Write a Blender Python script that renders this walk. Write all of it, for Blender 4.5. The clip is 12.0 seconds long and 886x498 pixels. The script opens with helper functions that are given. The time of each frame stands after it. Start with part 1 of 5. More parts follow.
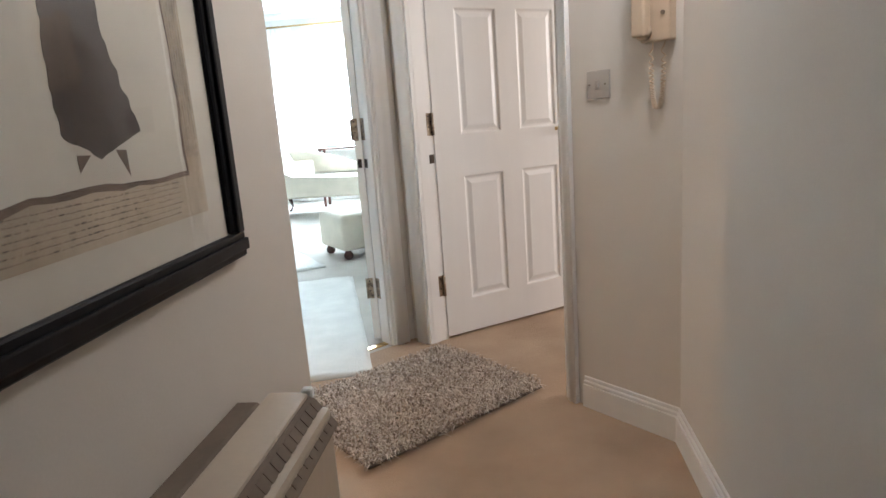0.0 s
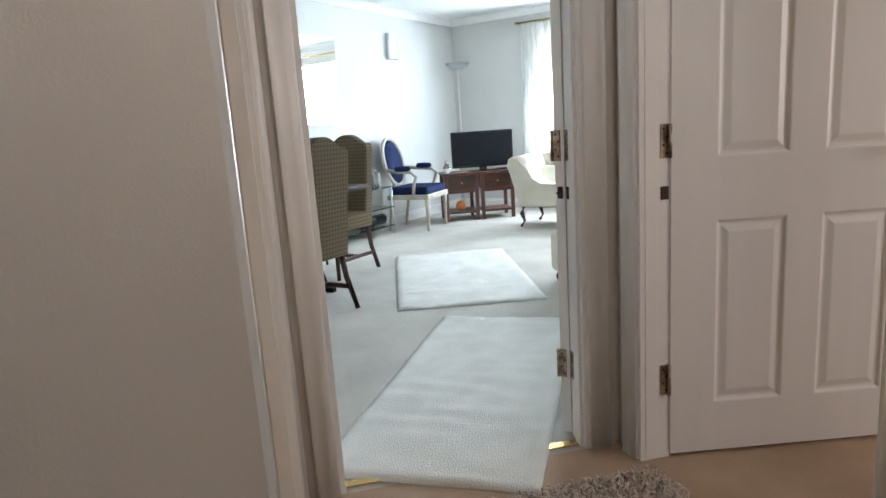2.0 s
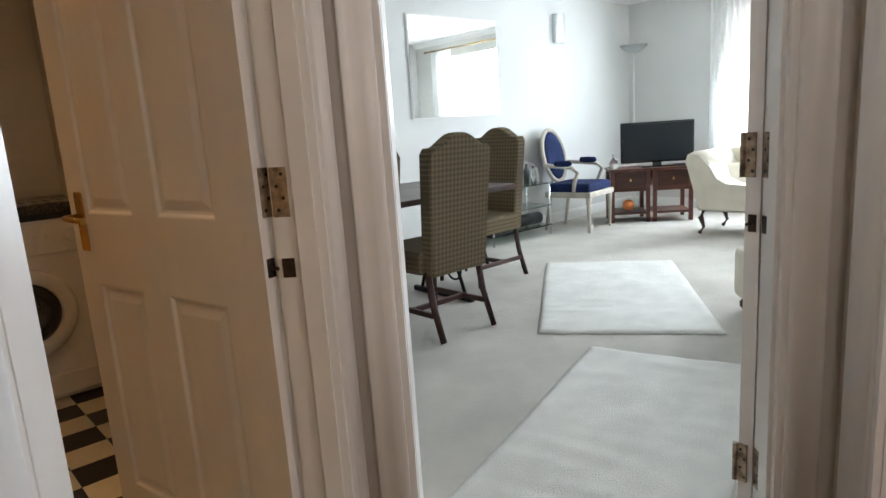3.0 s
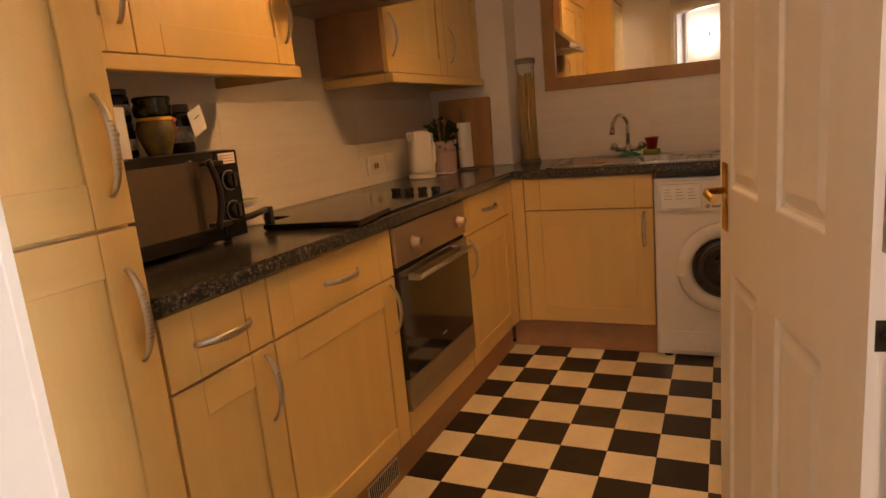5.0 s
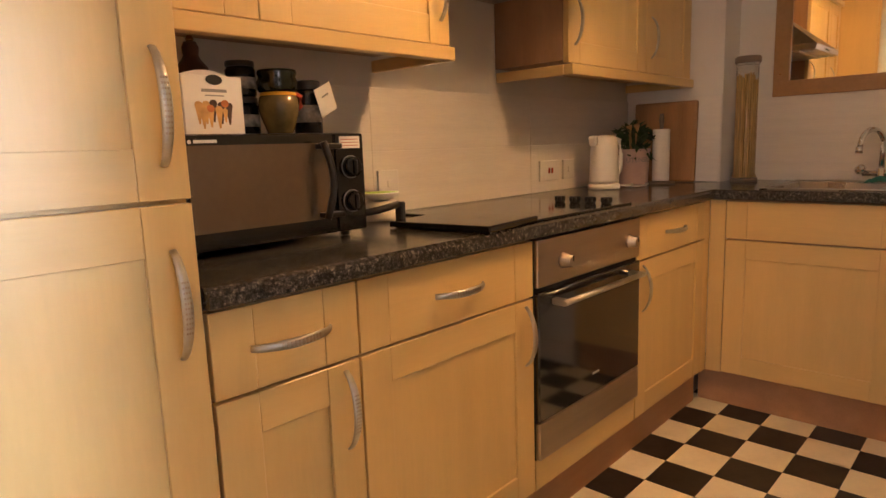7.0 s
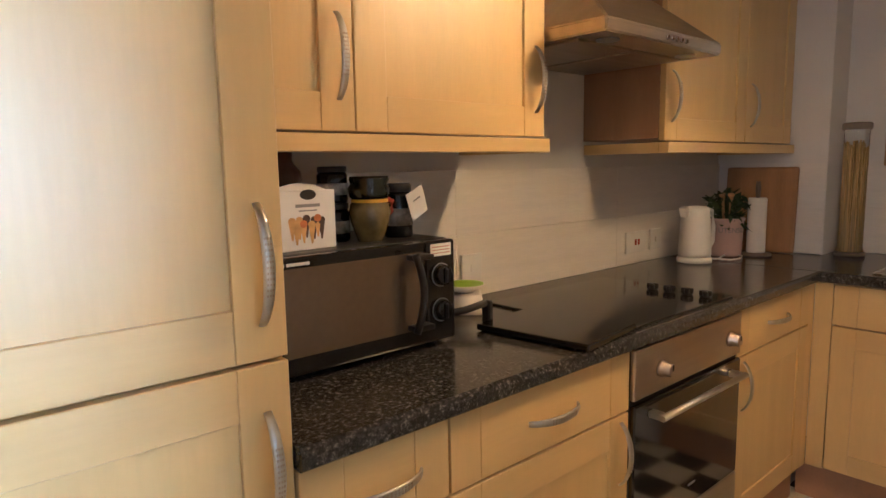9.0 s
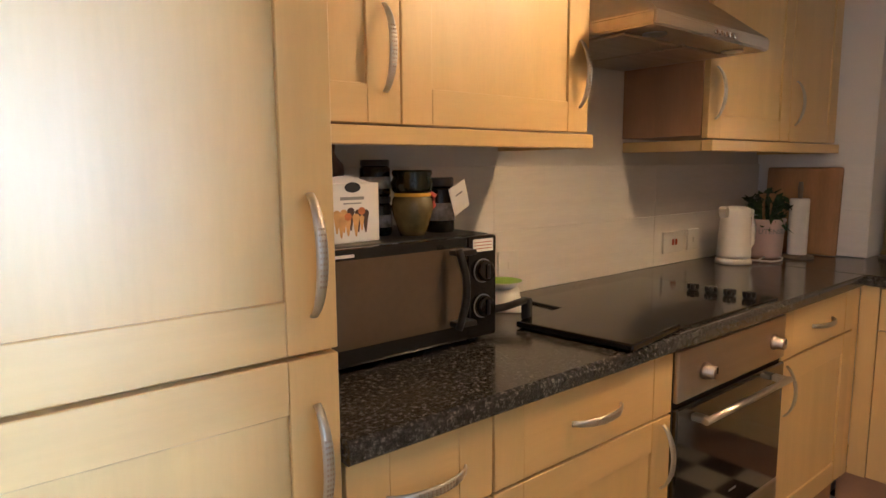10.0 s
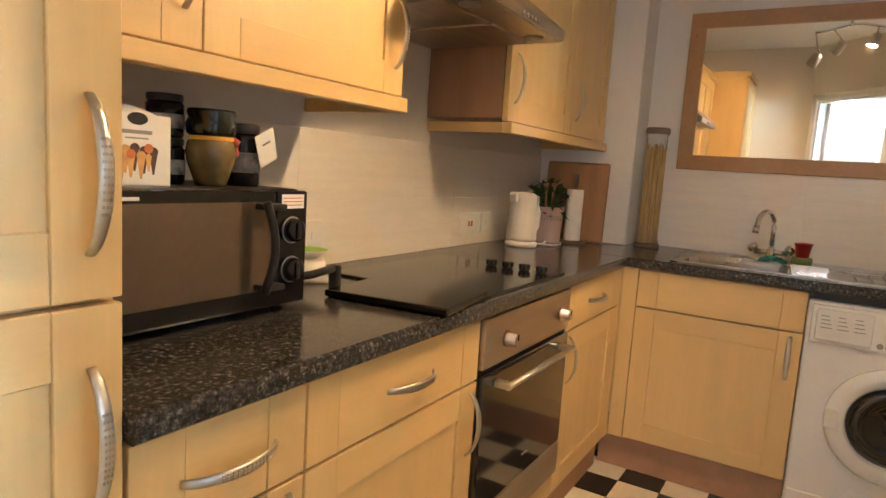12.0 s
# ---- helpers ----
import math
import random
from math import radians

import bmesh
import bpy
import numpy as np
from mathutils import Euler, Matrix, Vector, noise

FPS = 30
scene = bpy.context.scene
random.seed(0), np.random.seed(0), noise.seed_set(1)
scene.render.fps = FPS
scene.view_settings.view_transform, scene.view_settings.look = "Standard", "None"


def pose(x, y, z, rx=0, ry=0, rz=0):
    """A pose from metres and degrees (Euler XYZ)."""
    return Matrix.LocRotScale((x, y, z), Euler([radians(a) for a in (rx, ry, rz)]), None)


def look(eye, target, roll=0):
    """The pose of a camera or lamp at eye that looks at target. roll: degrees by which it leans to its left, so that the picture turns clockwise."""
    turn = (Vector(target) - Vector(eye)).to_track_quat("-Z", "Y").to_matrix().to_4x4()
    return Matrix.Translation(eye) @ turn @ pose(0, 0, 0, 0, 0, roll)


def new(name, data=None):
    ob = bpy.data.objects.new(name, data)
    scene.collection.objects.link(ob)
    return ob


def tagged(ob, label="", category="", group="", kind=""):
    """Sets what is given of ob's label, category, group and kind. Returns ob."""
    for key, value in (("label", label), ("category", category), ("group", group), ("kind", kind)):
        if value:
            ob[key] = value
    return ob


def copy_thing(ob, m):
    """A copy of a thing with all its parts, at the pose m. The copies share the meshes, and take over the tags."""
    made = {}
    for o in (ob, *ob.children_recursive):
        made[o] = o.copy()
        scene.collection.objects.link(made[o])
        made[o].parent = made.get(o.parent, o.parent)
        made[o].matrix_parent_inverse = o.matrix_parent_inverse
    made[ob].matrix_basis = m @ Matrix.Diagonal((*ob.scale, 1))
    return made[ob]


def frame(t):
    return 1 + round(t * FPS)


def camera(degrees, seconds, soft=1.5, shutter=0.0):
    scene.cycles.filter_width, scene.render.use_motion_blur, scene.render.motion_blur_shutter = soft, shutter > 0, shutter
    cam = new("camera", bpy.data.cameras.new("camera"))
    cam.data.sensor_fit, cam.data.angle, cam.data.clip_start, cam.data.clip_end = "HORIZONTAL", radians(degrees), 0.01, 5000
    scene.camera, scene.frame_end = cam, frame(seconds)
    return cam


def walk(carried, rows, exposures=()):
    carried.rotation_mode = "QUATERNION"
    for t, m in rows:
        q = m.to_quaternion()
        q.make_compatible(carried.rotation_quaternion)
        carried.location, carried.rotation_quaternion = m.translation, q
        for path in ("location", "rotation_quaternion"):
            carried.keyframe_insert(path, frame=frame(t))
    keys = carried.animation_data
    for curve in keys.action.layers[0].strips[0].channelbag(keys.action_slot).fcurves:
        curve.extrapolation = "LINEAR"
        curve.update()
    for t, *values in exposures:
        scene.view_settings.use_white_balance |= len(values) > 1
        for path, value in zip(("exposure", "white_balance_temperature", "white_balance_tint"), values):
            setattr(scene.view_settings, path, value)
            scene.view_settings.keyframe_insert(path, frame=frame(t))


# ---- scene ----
cam = camera(70.6, 12.0)
PATH = [
    (0, (4.009, -0.247, 1.075), (3.77, 1.692, 0.649), -4.3),
    (0.5, (4.038, -0.1, 1.062), (3.65, 1.82, 0.654), -4.5),
    (1, (4.054, 0.152, 1.089), (3.503, 2.035, 0.695), -5.1),
    (1.5, (4.071, 0.411, 1.091), (3.277, 2.208, 0.719), -4.0),
    (2, (4.077, 0.646, 1.108), (3.021, 2.301, 0.728), -3.8),
    (2.5, (3.981, 0.938, 1.108), (2.763, 2.48, 0.738), -4.0),
    (2.7, (3.93, 1.032, 1.117), (2.635, 2.51, 0.742), -4.0),
    (4.3, (3.703, 1.444, 1.164), (1.753, 1.289, 0.751), -3.9),
    (4.5, (3.658, 1.48, 1.168), (1.736, 1.111, 0.758), -4.5),
    (5, (3.57, 1.546, 1.175), (1.79, 0.725, 0.779), -5.3),
    (5.5, (3.485, 1.637, 1.195), (1.893, 0.491, 0.804), -3.8),
    (6, (3.391, 1.642, 1.182), (1.873, 0.385, 0.837), -3.4),
    (6.5, (3.292, 1.585, 1.144), (1.818, 0.271, 0.827), -2.6),
    (7, (3.226, 1.53, 1.115), (1.79, 0.177, 0.794), -2.0),
    (7.2, (3.203, 1.524, 1.11), (1.797, 0.135, 0.802), -2.2),
    (8.8, (3.197, 1.417, 1.333), (1.882, -0.06, 1.035), -0.9),
    (9, (3.198, 1.404, 1.317), (1.891, -0.088, 1.057), -1.0),
    (9.5, (3.207, 1.392, 1.315), (1.938, -0.131, 1.055), -0.5),
    (10, (3.222, 1.366, 1.308), (1.972, -0.172, 1.045), -0.4),
    (10.5, (3.216, 1.326, 1.272), (1.915, -0.171, 1.01), 0.2),
    (11, (3.202, 1.296, 1.248), (1.736, -0.038, 0.985), 1.4),
    (11.5, (3.199, 1.271, 1.229), (1.578, 0.128, 0.968), 2.8),
    (12, (3.201, 1.261, 1.218), (1.501, 0.239, 0.964), 3.7),
]
EXPOSURES = [(0, 1.36, 6050, 9), (1.5, .84, 6150, 10), (2.5, .4, 6450, 13), (3.2, .42, 6900, 14), (4.3, .95, 9000, 28), (5.5, 1.33, 8700, 27), (7.0, 1.7, 6700, 20), (8.6, 1.6, 5250, 11), (10.5, 1.7, 5250, 10), (12, 2.22, 5400, 5)]
walk(cam, [(t, look(eye, target, roll)) for t, eye, target, roll in PATH], EXPOSURES)

# ---------- world, lights ----------
world = bpy.data.worlds.new("sky"); scene.world = world; world.use_nodes = True
wn = world.node_tree; bg = wn.nodes["Background"]; sky = wn.nodes.new("ShaderNodeTexSky")
sky.sky_type, sky.sun_disc, sky.sun_elevation, sky.sun_rotation = "NISHITA", False, radians(42), radians(-10)
wn.links.new(sky.outputs[0], bg.inputs[0]); bg.inputs[1].default_value = 0.12
sun = new("sun", bpy.data.lights.new("sun", "SUN")); sun.data.energy, sun.data.angle, sun.data.color = 3.0, radians(0.5), (1, .95, .87)
sun.matrix_world = look((2, 12, 8), (1.6, 6.2, 2.0))


def lamp(name, kind, at, energy, colour, size=0.05, target=None, size_y=None):
    ob = new(name, bpy.data.lights.new(name, kind)); ob.data.energy, ob.data.color = energy, colour
    if kind == "AREA":
        ob.data.shape, ob.data.size, ob.data.size_y = "RECTANGLE", size, size_y or size
    else:
        ob.data.shadow_soft_size = size
    ob.matrix_world = look(at, target) if target else pose(*at)
    return ob


WARM = (1.0, .545, .205)
lamp("window_daylight", "AREA", (1.86, 8.38, 1.47), 175, (.72, .87, 1.0), 2.2, (2.3, 5.4, .75), 1.5)
# unseen warm fill lamp added to brighten the next room and its door
lamp("bedroom_fill", "AREA", (6.97, 3.2, 1.45), 20, (1, .86, .77), 1.2, (4.5, 2.8, .6), 1.3)
lamp("hall_wall_bulb", "POINT", (4.38, 1.33, 1.86), 4.4, (.93, .95, 1.0), .05)
SPOTS = [((1.50, 1.22, 2.13), (2.25, .2, .9)), ((1.50, 1.10, 2.06), (2.5, .3, .8)), ((1.52, 1.40, 2.17), (1.2, .9, .4)), ((1.52, 1.52, 2.13), (1.1, 1.3, .3))]
for k, (at, to) in enumerate(SPOTS):
    d = (Vector(to) - Vector(at)).normalized()
    sp = lamp("spot_bulb", "SPOT", tuple(Vector(at) + d * .075), (15, 3, 2.5, 2.5)[k], WARM, .022, to)
    sp.data.spot_size, sp.data.spot_blend = radians(140), .7

# ---------- materials ----------
def material(name, colour, rough=.6, metal=0.0, vary=.12, scale=6.0, bump=.05, bscale=60.0, stretch=(1, 1, 1), spec=.5, colour2=None, island=0.0, coat=0.0):
    m = bpy.data.materials.new(name); m.use_nodes = True
    t = m.node_tree; n, l = t.nodes, t.links; b = n["Principled BSDF"]
    b.inputs["Roughness"].default_value, b.inputs["Metallic"].default_value = rough, metal
    b.inputs["Specular IOR Level"].default_value, b.inputs["Coat Weight"].default_value = spec, coat
    b.inputs["Coat Roughness"].default_value = .08
    tc = n.new("ShaderNodeTexCoord"); mp = n.new("ShaderNodeMapping"); mp.inputs["Scale"].default_value = stretch
    l.new(tc.outputs["Object"], mp.inputs[0])
    n1 = n.new("ShaderNodeTexNoise"); n1.inputs["Scale"].default_value, n1.inputs["Detail"].default_value = scale, 5
    n2 = n.new("ShaderNodeTexNoise"); n2.inputs["Scale"].default_value, n2.inputs["Detail"].default_value = bscale, 3
    l.new(mp.outputs[0], n1.inputs[0]); l.new(mp.outputs[0], n2.inputs[0])
    mix = n.new("ShaderNodeMix"); mix.data_type = "RGBA"
    c = Vector(colour); c2 = Vector(colour2) if colour2 else c * (1 - 2 * vary)
    c1 = c if colour2 else c * (1 + vary * .6)
    mix.inputs[6].default_value, mix.inputs[7].default_value = (*[min(v, 1) for v in c1], 1), (*c2, 1)
    ramp = n.new("ShaderNodeMapRange"); ramp.inputs[1].default_value, ramp.inputs[2].default_value = .3, .7
    add = n.new("ShaderNodeMath"); add.operation = "MULTIPLY_ADD"; add.inputs[1].default_value = .35
    l.new(n2.outputs[0], add.inputs[0]); l.new(n1.outputs[0], add.inputs[2])
    sub = n.new("ShaderNodeMath"); sub.operation = "SUBTRACT"; sub.inputs[1].default_value = .17
    l.new(add.outputs[0], sub.inputs[0]); l.new(sub.outputs[0], ramp.inputs[0]); l.new(ramp.outputs[0], mix.inputs[0])
    out = mix.outputs[2]
    if island:
        oi = n.new("ShaderNodeObjectInfo"); hs = n.new("ShaderNodeHueSaturation"); mr = n.new("ShaderNodeMapRange")
        mr.inputs[3].default_value, mr.inputs[4].default_value = 1 - island, 1 + island
        l.new(oi.outputs["Random"], mr.inputs[0]); l.new(mr.outputs[0], hs.inputs["Value"]); l.new(out, hs.inputs["Color"]); out = hs.outputs[0]
    l.new(out, b.inputs["Base Color"])
    if bump:
        bp = n.new("ShaderNodeBump"); bp.inputs["Strength"].default_value, bp.inputs["Distance"].default_value = bump, .01
        l.new(n2.outputs[0], bp.inputs["Height"]); l.new(bp.outputs[0], b.inputs["Normal"])
    rr = n.new("ShaderNodeMapRange"); rr.inputs[3].default_value, rr.inputs[4].default_value = max(rough - .06, .02), min(rough + .08, 1)
    l.new(n1.outputs[0], rr.inputs[0]); l.new(rr.outputs[0], b.inputs["Roughness"])
    return m


def glass(name, tint=(1, 1, 1), rough=0.0):
    m = bpy.data.materials.new(name); m.use_nodes = True
    b = m.node_tree.nodes["Principled BSDF"]
    b.inputs["Base Color"].default_value, b.inputs["Roughness"].default_value = (*tint, 1), rough
    b.inputs["Transmission Weight"].default_value, b.inputs["IOR"].default_value = 1.0, 1.45
    return m


def glow(name, colour, power):
    m = bpy.data.materials.new(name); m.use_nodes = True
    b = m.node_tree.nodes["Principled BSDF"]
    b.inputs["Base Color"].default_value = (*colour, 1)
    b.inputs["Emission Color"].default_value, b.inputs["Emission Strength"].default_value = (*colour, 1), power
    return m


hall_paint = material("hall_paint", (.71, .655, .59), .7, vary=.03, scale=1.5, bump=.05, bscale=220)
living_paint = material("living_paint", (.64, .63, .60), .8, vary=.03, scale=1.2, bump=.04, bscale=200)
kitchen_paint = material("kitchen_paint", (.74, .70, .64), .7, vary=.03, scale=1.5, bump=.05, bscale=200)
ceiling_paint = material("ceiling_paint", (.82, .82, .80), .85, vary=.02, scale=1.0, bump=.06, bscale=150)
gloss_white = material("gloss_white_paint", (.80, .78, .75), .32, vary=.012, scale=3, bump=.008, bscale=40, stretch=(6, 6, .6))
hall_carpet = material("hall_carpet", (.52, .38, .27), .95, vary=.10, scale=3, bump=.6, bscale=420, spec=.1)
living_carpet = material("living_carpet", (.60, .56, .50), .95, vary=.09, scale=2.5, bump=.6, bscale=380, spec=.1)
rug_cream = material("rug_cream", (.74, .72, .67), .95, vary=.05, scale=7, bump=.5, bscale=170, spec=.1)
shag = material("shag_fibre", (.56, .45, .36), .9, vary=.28, scale=30, bump=.3, bscale=200, spec=.2)
shag_dark = material("shag_backing", (.24, .18, .14), .95, vary=.2, scale=30, bump=.3, bscale=200, spec=.1)
maple = material("maple_door", (.70, .48, .195), .38, vary=.04, scale=2.4, bump=.02, bscale=24, stretch=(5, 5, .55), island=.035)
maple_across = material("maple_rail", (.70, .48, .195), .38, vary=.04, scale=2.4, bump=.02, bscale=24, stretch=(.55, 5, 5), island=.035)
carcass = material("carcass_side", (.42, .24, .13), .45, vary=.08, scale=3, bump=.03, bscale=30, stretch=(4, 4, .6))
for mm in (maple, maple_across):
    mm.node_tree.nodes["Principled BSDF"].inputs["Coat Weight"].default_value = .35
    mm.node_tree.nodes["Principled BSDF"].inputs["Coat Roughness"].default_value = .42
plinth_wood = material("plinth_wood", (.46, .25, .13), .45, vary=.08, scale=3, bump=.03, bscale=30, stretch=(.5, 4, 4))
frame_wood = material("mirror_frame_wood", (.44, .25, .11), .45, vary=.10, scale=4, bump=.05, bscale=50, stretch=(3, 1, 1))
board_wood = material("board_wood", (.43, .23, .10), .5, vary=.12, scale=4, bump=.05, bscale=40, stretch=(4, 4, .5))
board_dark = material("turned_dark_wood", (.13, .055, .03), .4, vary=.2, scale=6, bump=.04, bscale=60, stretch=(4, 4, .6))
dark_wood = material("dark_wood", (.07, .024, .016), .35, vary=.25, scale=5, bump=.05, bscale=50, stretch=(1, 1, 5))
mahogany = material("mahogany", (.12, .036, .023), .35, vary=.2, scale=5, bump=.05, bscale=50, stretch=(1, 5, 5))
sink_steel = material("sink_steel", (.36, .33, .29), .27, 1.0, vary=.06, scale=5, bump=.02, bscale=200)
steel = material("brushed_steel", (.60, .57, .52), .30, 1.0, vary=.06, scale=6, bump=.03, bscale=200, stretch=(1, 8, 8))
oven_steel = material("oven_steel", (.50, .42, .34), .33, 1.0, vary=.05, scale=5, bump=.02, bscale=220, stretch=(.3, 6, 6))
chrome = material("chrome", (.80, .80, .80), .08, 1.0, vary=.02, bump=0)
brass = material("brass", (.70, .48, .20), .25, 1.0, vary=.08, scale=20, bump=.02)
hinge_metal = material("tarnished_hinge", (.45, .36, .27), .42, 1.0, vary=.30, scale=40, bump=.08, bscale=90)
closer_metal = material("closer_bronze", (.07, .055, .045), .4, 1.0, vary=.2, scale=40, bump=.05, bscale=90)
black_gloss = material("black_gloss", (.012, .012, .013), .12, vary=.15, scale=20, bump=0)
black_plastic = material("black_plastic", (.018, .017, .017), .35, vary=.2, scale=30, bump=.04, bscale=200)
grey_print = material("grey_print", (.30, .30, .30), .6, bump=0)
mw_glass = material("microwave_window", (.10, .070, .045), .10, vary=.08, scale=4, bump=0, spec=.8, coat=.6)
oven_glass = material("oven_glass", (.010, .008, .007), .05, vary=.1, scale=4, bump=0, spec=.8, coat=.5)
ceramic_black = material("hob_ceramic", (.012, .011, .011), .09, vary=.1, scale=6, bump=0, spec=.5)
white_plastic = material("white_plastic", (.74, .71, .66), .35, vary=.03, scale=5, bump=.02)
white_enamel = material("white_enamel", (.78, .77, .75), .25, vary=.02, scale=4, bump=.01)
white_card = material("white_card", (.80, .78, .74), .6, vary=.03, scale=8, bump=.02)
tile_white = material("tile_white", (.76, .71, .64), .30, vary=.03, scale=4, bump=.10, bscale=16, stretch=(1, 1, 9), island=.015)
grout = material("grout", (.62, .57, .50), .85, vary=.08, scale=20, bump=.1)
vinyl_black = material("vinyl_black", (.022, .017, .015), .38, vary=.2, scale=10, bump=.04, bscale=60, island=.15)
vinyl_white = material("vinyl_white", (.78, .70, .53), .38, vary=.05, scale=9, bump=.04, bscale=60, island=.03)
cream_fabric = material("cream_fabric", (.70, .64, .53), .9, vary=.06, scale=6, bump=.3, bscale=200, spec=.15)
blue_velvet = material("blue_velvet", (.008, .019, .075), .8, vary=.2, scale=8, bump=.2, bscale=150, spec=.2)
limed_wood = material("limed_wood", (.50, .44, .36), .55, vary=.15, scale=8, bump=.1, bscale=60)
olive = material("olive_glaze", (.16, .125, .05), .14, vary=.25, scale=14, bump=.05, bscale=40)
green_glaze = material("green_glaze", (.010, .014, .007), .14, vary=.3, scale=18, bump=.04)
yellow_rib = material("yellow_ribbon", (.75, .42, .03), .6, bump=.05)
red_rib = material("red_ribbon", (.42, .06, .03), .6, bump=.05)
pink_pot = material("pink_pot", (.56, .40, .36), .45, vary=.05, scale=6, bump=.05)
leaf_green = material("herb_leaf", (.035, .07, .022), .6, vary=.3, scale=20, bump=.1)
label_paper = material("jar_label", (.34, .31, .27), .6, vary=.35, scale=50, bump=.02)
paper = material("paper_towel", (.76, .73, .68), .9, vary=.03, scale=12, bump=.25, bscale=120)
lime = material("lime_dish", (.30, .50, .04), .4, bump=.02)
teal = material("teal_cloth", (.03, .22, .20), .9, vary=.2, scale=30, bump=.3, bscale=150)
red_plastic = material("red_plastic", (.45, .02, .02), .3, bump=.02)
green_sponge = material("green_sponge", (.16, .20, .06), .9, bump=.4, bscale=200)
orange = material("orange_ball", (.75, .22, .06), .5, vary=.1, bump=.1)
pasta = material("pasta", (.72, .47, .17), .6, vary=.25, scale=30, bump=.4, bscale=60, stretch=(6, 6, .15))
iron = material("wrought_iron", (.015, .014, .014), .5, .6, vary=.2, scale=30, bump=.1)
screen = material("tv_screen", (.010, .013, .018), .28, vary=.1, scale=2, bump=0, spec=.25)
frame_black = material("picture_frame_black", (.009, .009, .011), .42, vary=.15, scale=20, bump=.02, spec=.22)
mat_board = material("picture_mount", (.66, .60, .50), .9, vary=.03, scale=4, bump=.03)
art_paper = material("art_paper", (.56, .45, .32), .9, vary=.14, scale=5, bump=.05)
art_dark = material("art_ink", (.06, .04, .035), .85, vary=.25, scale=12, bump=.1)
art_edge = material("art_torn_edge", (.20, .13, .09), .9, vary=.3, scale=16, bump=.1)
heater_paint = material("heater_paint", (.56, .47, .37), .4, vary=.04, scale=5, bump=.03)
heater_dark = material("heater_grille", (.20, .15, .11), .5, vary=.1, scale=12, bump=.03)
pencil = material("pencil_script", (.34, .26, .19), .9, vary=.3, scale=60, bump=0)
switch_grey = material("switch_plastic", (.50, .45, .40), .4, vary=.04, bump=.01)
phone_beige = material("phone_plastic", (.62, .49, .36), .4, vary=.05, bump=.02)
cone_a = material("cone_tan", (.70, .40, .14), .7, vary=.15, scale=40, bump=.1)
cone_b = material("cone_dark", (.10, .055, .04), .7, vary=.2, scale=40, bump=.1)
cone_c = material("cone_orange", (.62, .20, .06), .7, vary=.15, scale=40, bump=.1)
mirror_mat = material("mirror_silver", (.86, .87, .86), .015, 1.0, vary=.0, bump=0)
mirror_mat.node_tree.links.remove(mirror_mat.node_tree.nodes["Principled BSDF"].inputs["Roughness"].links[0])
clear_glass = glass("clear_glass", (.97, 1, .99))
frost_glass = glass("frosted_glass", (.92, .97, .98), .35)
green_glass = glass("shelf_glass", (.75, .92, .88))
picture_glass = glass("picture_glass")
lamp_glow = glow("lamp_shade_glow", (1, .84, .70), 9)
bulb_glow = glow("spot_bulb_glow", (1, .80, .52), 40)
sky_glow = glow("bright_outdoors", (.93, .97, 1.0), 3.0)

speck = material("worktop_laminate", (.03, .03, .033), .16, vary=.3, scale=60, bump=.02, spec=.5)
nt = speck.node_tree; vo = nt.nodes.new("ShaderNodeTexNoise"); vo.inputs["Scale"].default_value, vo.inputs["Detail"].default_value, vo.inputs["Roughness"].default_value = 120, 6, .72
cr = nt.nodes.new("ShaderNodeValToRGB"); e = cr.color_ramp.elements
e[0].position, e[0].color, e[1].position, e[1].color = .40, (.012, .012, .013, 1), .70, (.26, .24, .21, 1)
e2 = e.new(.56); e2.color = (.060, .057, .055, 1)
tcn = nt.nodes.new("ShaderNodeTexCoord"); nt.links.new(tcn.outputs["Object"], vo.inputs[0]); nt.links.new(vo.outputs[0], cr.inputs[0])
nt.links.new(cr.outputs[0], nt.nodes["Principled BSDF"].inputs["Base Color"])

fabric = material("lattice_upholstery", (.20, .15, .075), .9, vary=.1, scale=20, bump=.2, bscale=200, spec=.15)
nt = fabric.node_tree; tcn = nt.nodes.new("ShaderNodeTexCoord"); mpn = nt.nodes.new("ShaderNodeMapping")
mpn.inputs["Rotation"].default_value, mpn.inputs["Scale"].default_value = (0, radians(45), 0), (52, 0, 52)
ck = nt.nodes.new("ShaderNodeTexChecker"); ck.inputs["Scale"].default_value = 1
ck.inputs[1].default_value, ck.inputs[2].default_value = (.165, .12, .07, 1), (.10, .074, .046, 1)
nt.links.new(tcn.outputs["Object"], mpn.inputs[0]); nt.links.new(mpn.outputs[0], ck.inputs[0]); nt.links.new(ck.outputs[0], nt.nodes["Principled BSDF"].inputs["Base Color"])

curtain_mat = bpy.data.materials.new("sheer_curtain"); curtain_mat.use_nodes = True
nt = curtain_mat.node_tree; tr = nt.nodes.new("ShaderNodeBsdfTranslucent"); df = nt.nodes.new("ShaderNodeBsdfDiffuse"); mx = nt.nodes.new("ShaderNodeMixShader")
tr.inputs[0].default_value = df.inputs[0].default_value = (.85, .85, .83, 1); mx.inputs[0].default_value = .55
nt.links.new(df.outputs[0], mx.inputs[1]); nt.links.new(tr.outputs[0], mx.inputs[2]); nt.links.new(mx.outputs[0], nt.nodes["Material Output"].inputs[0])


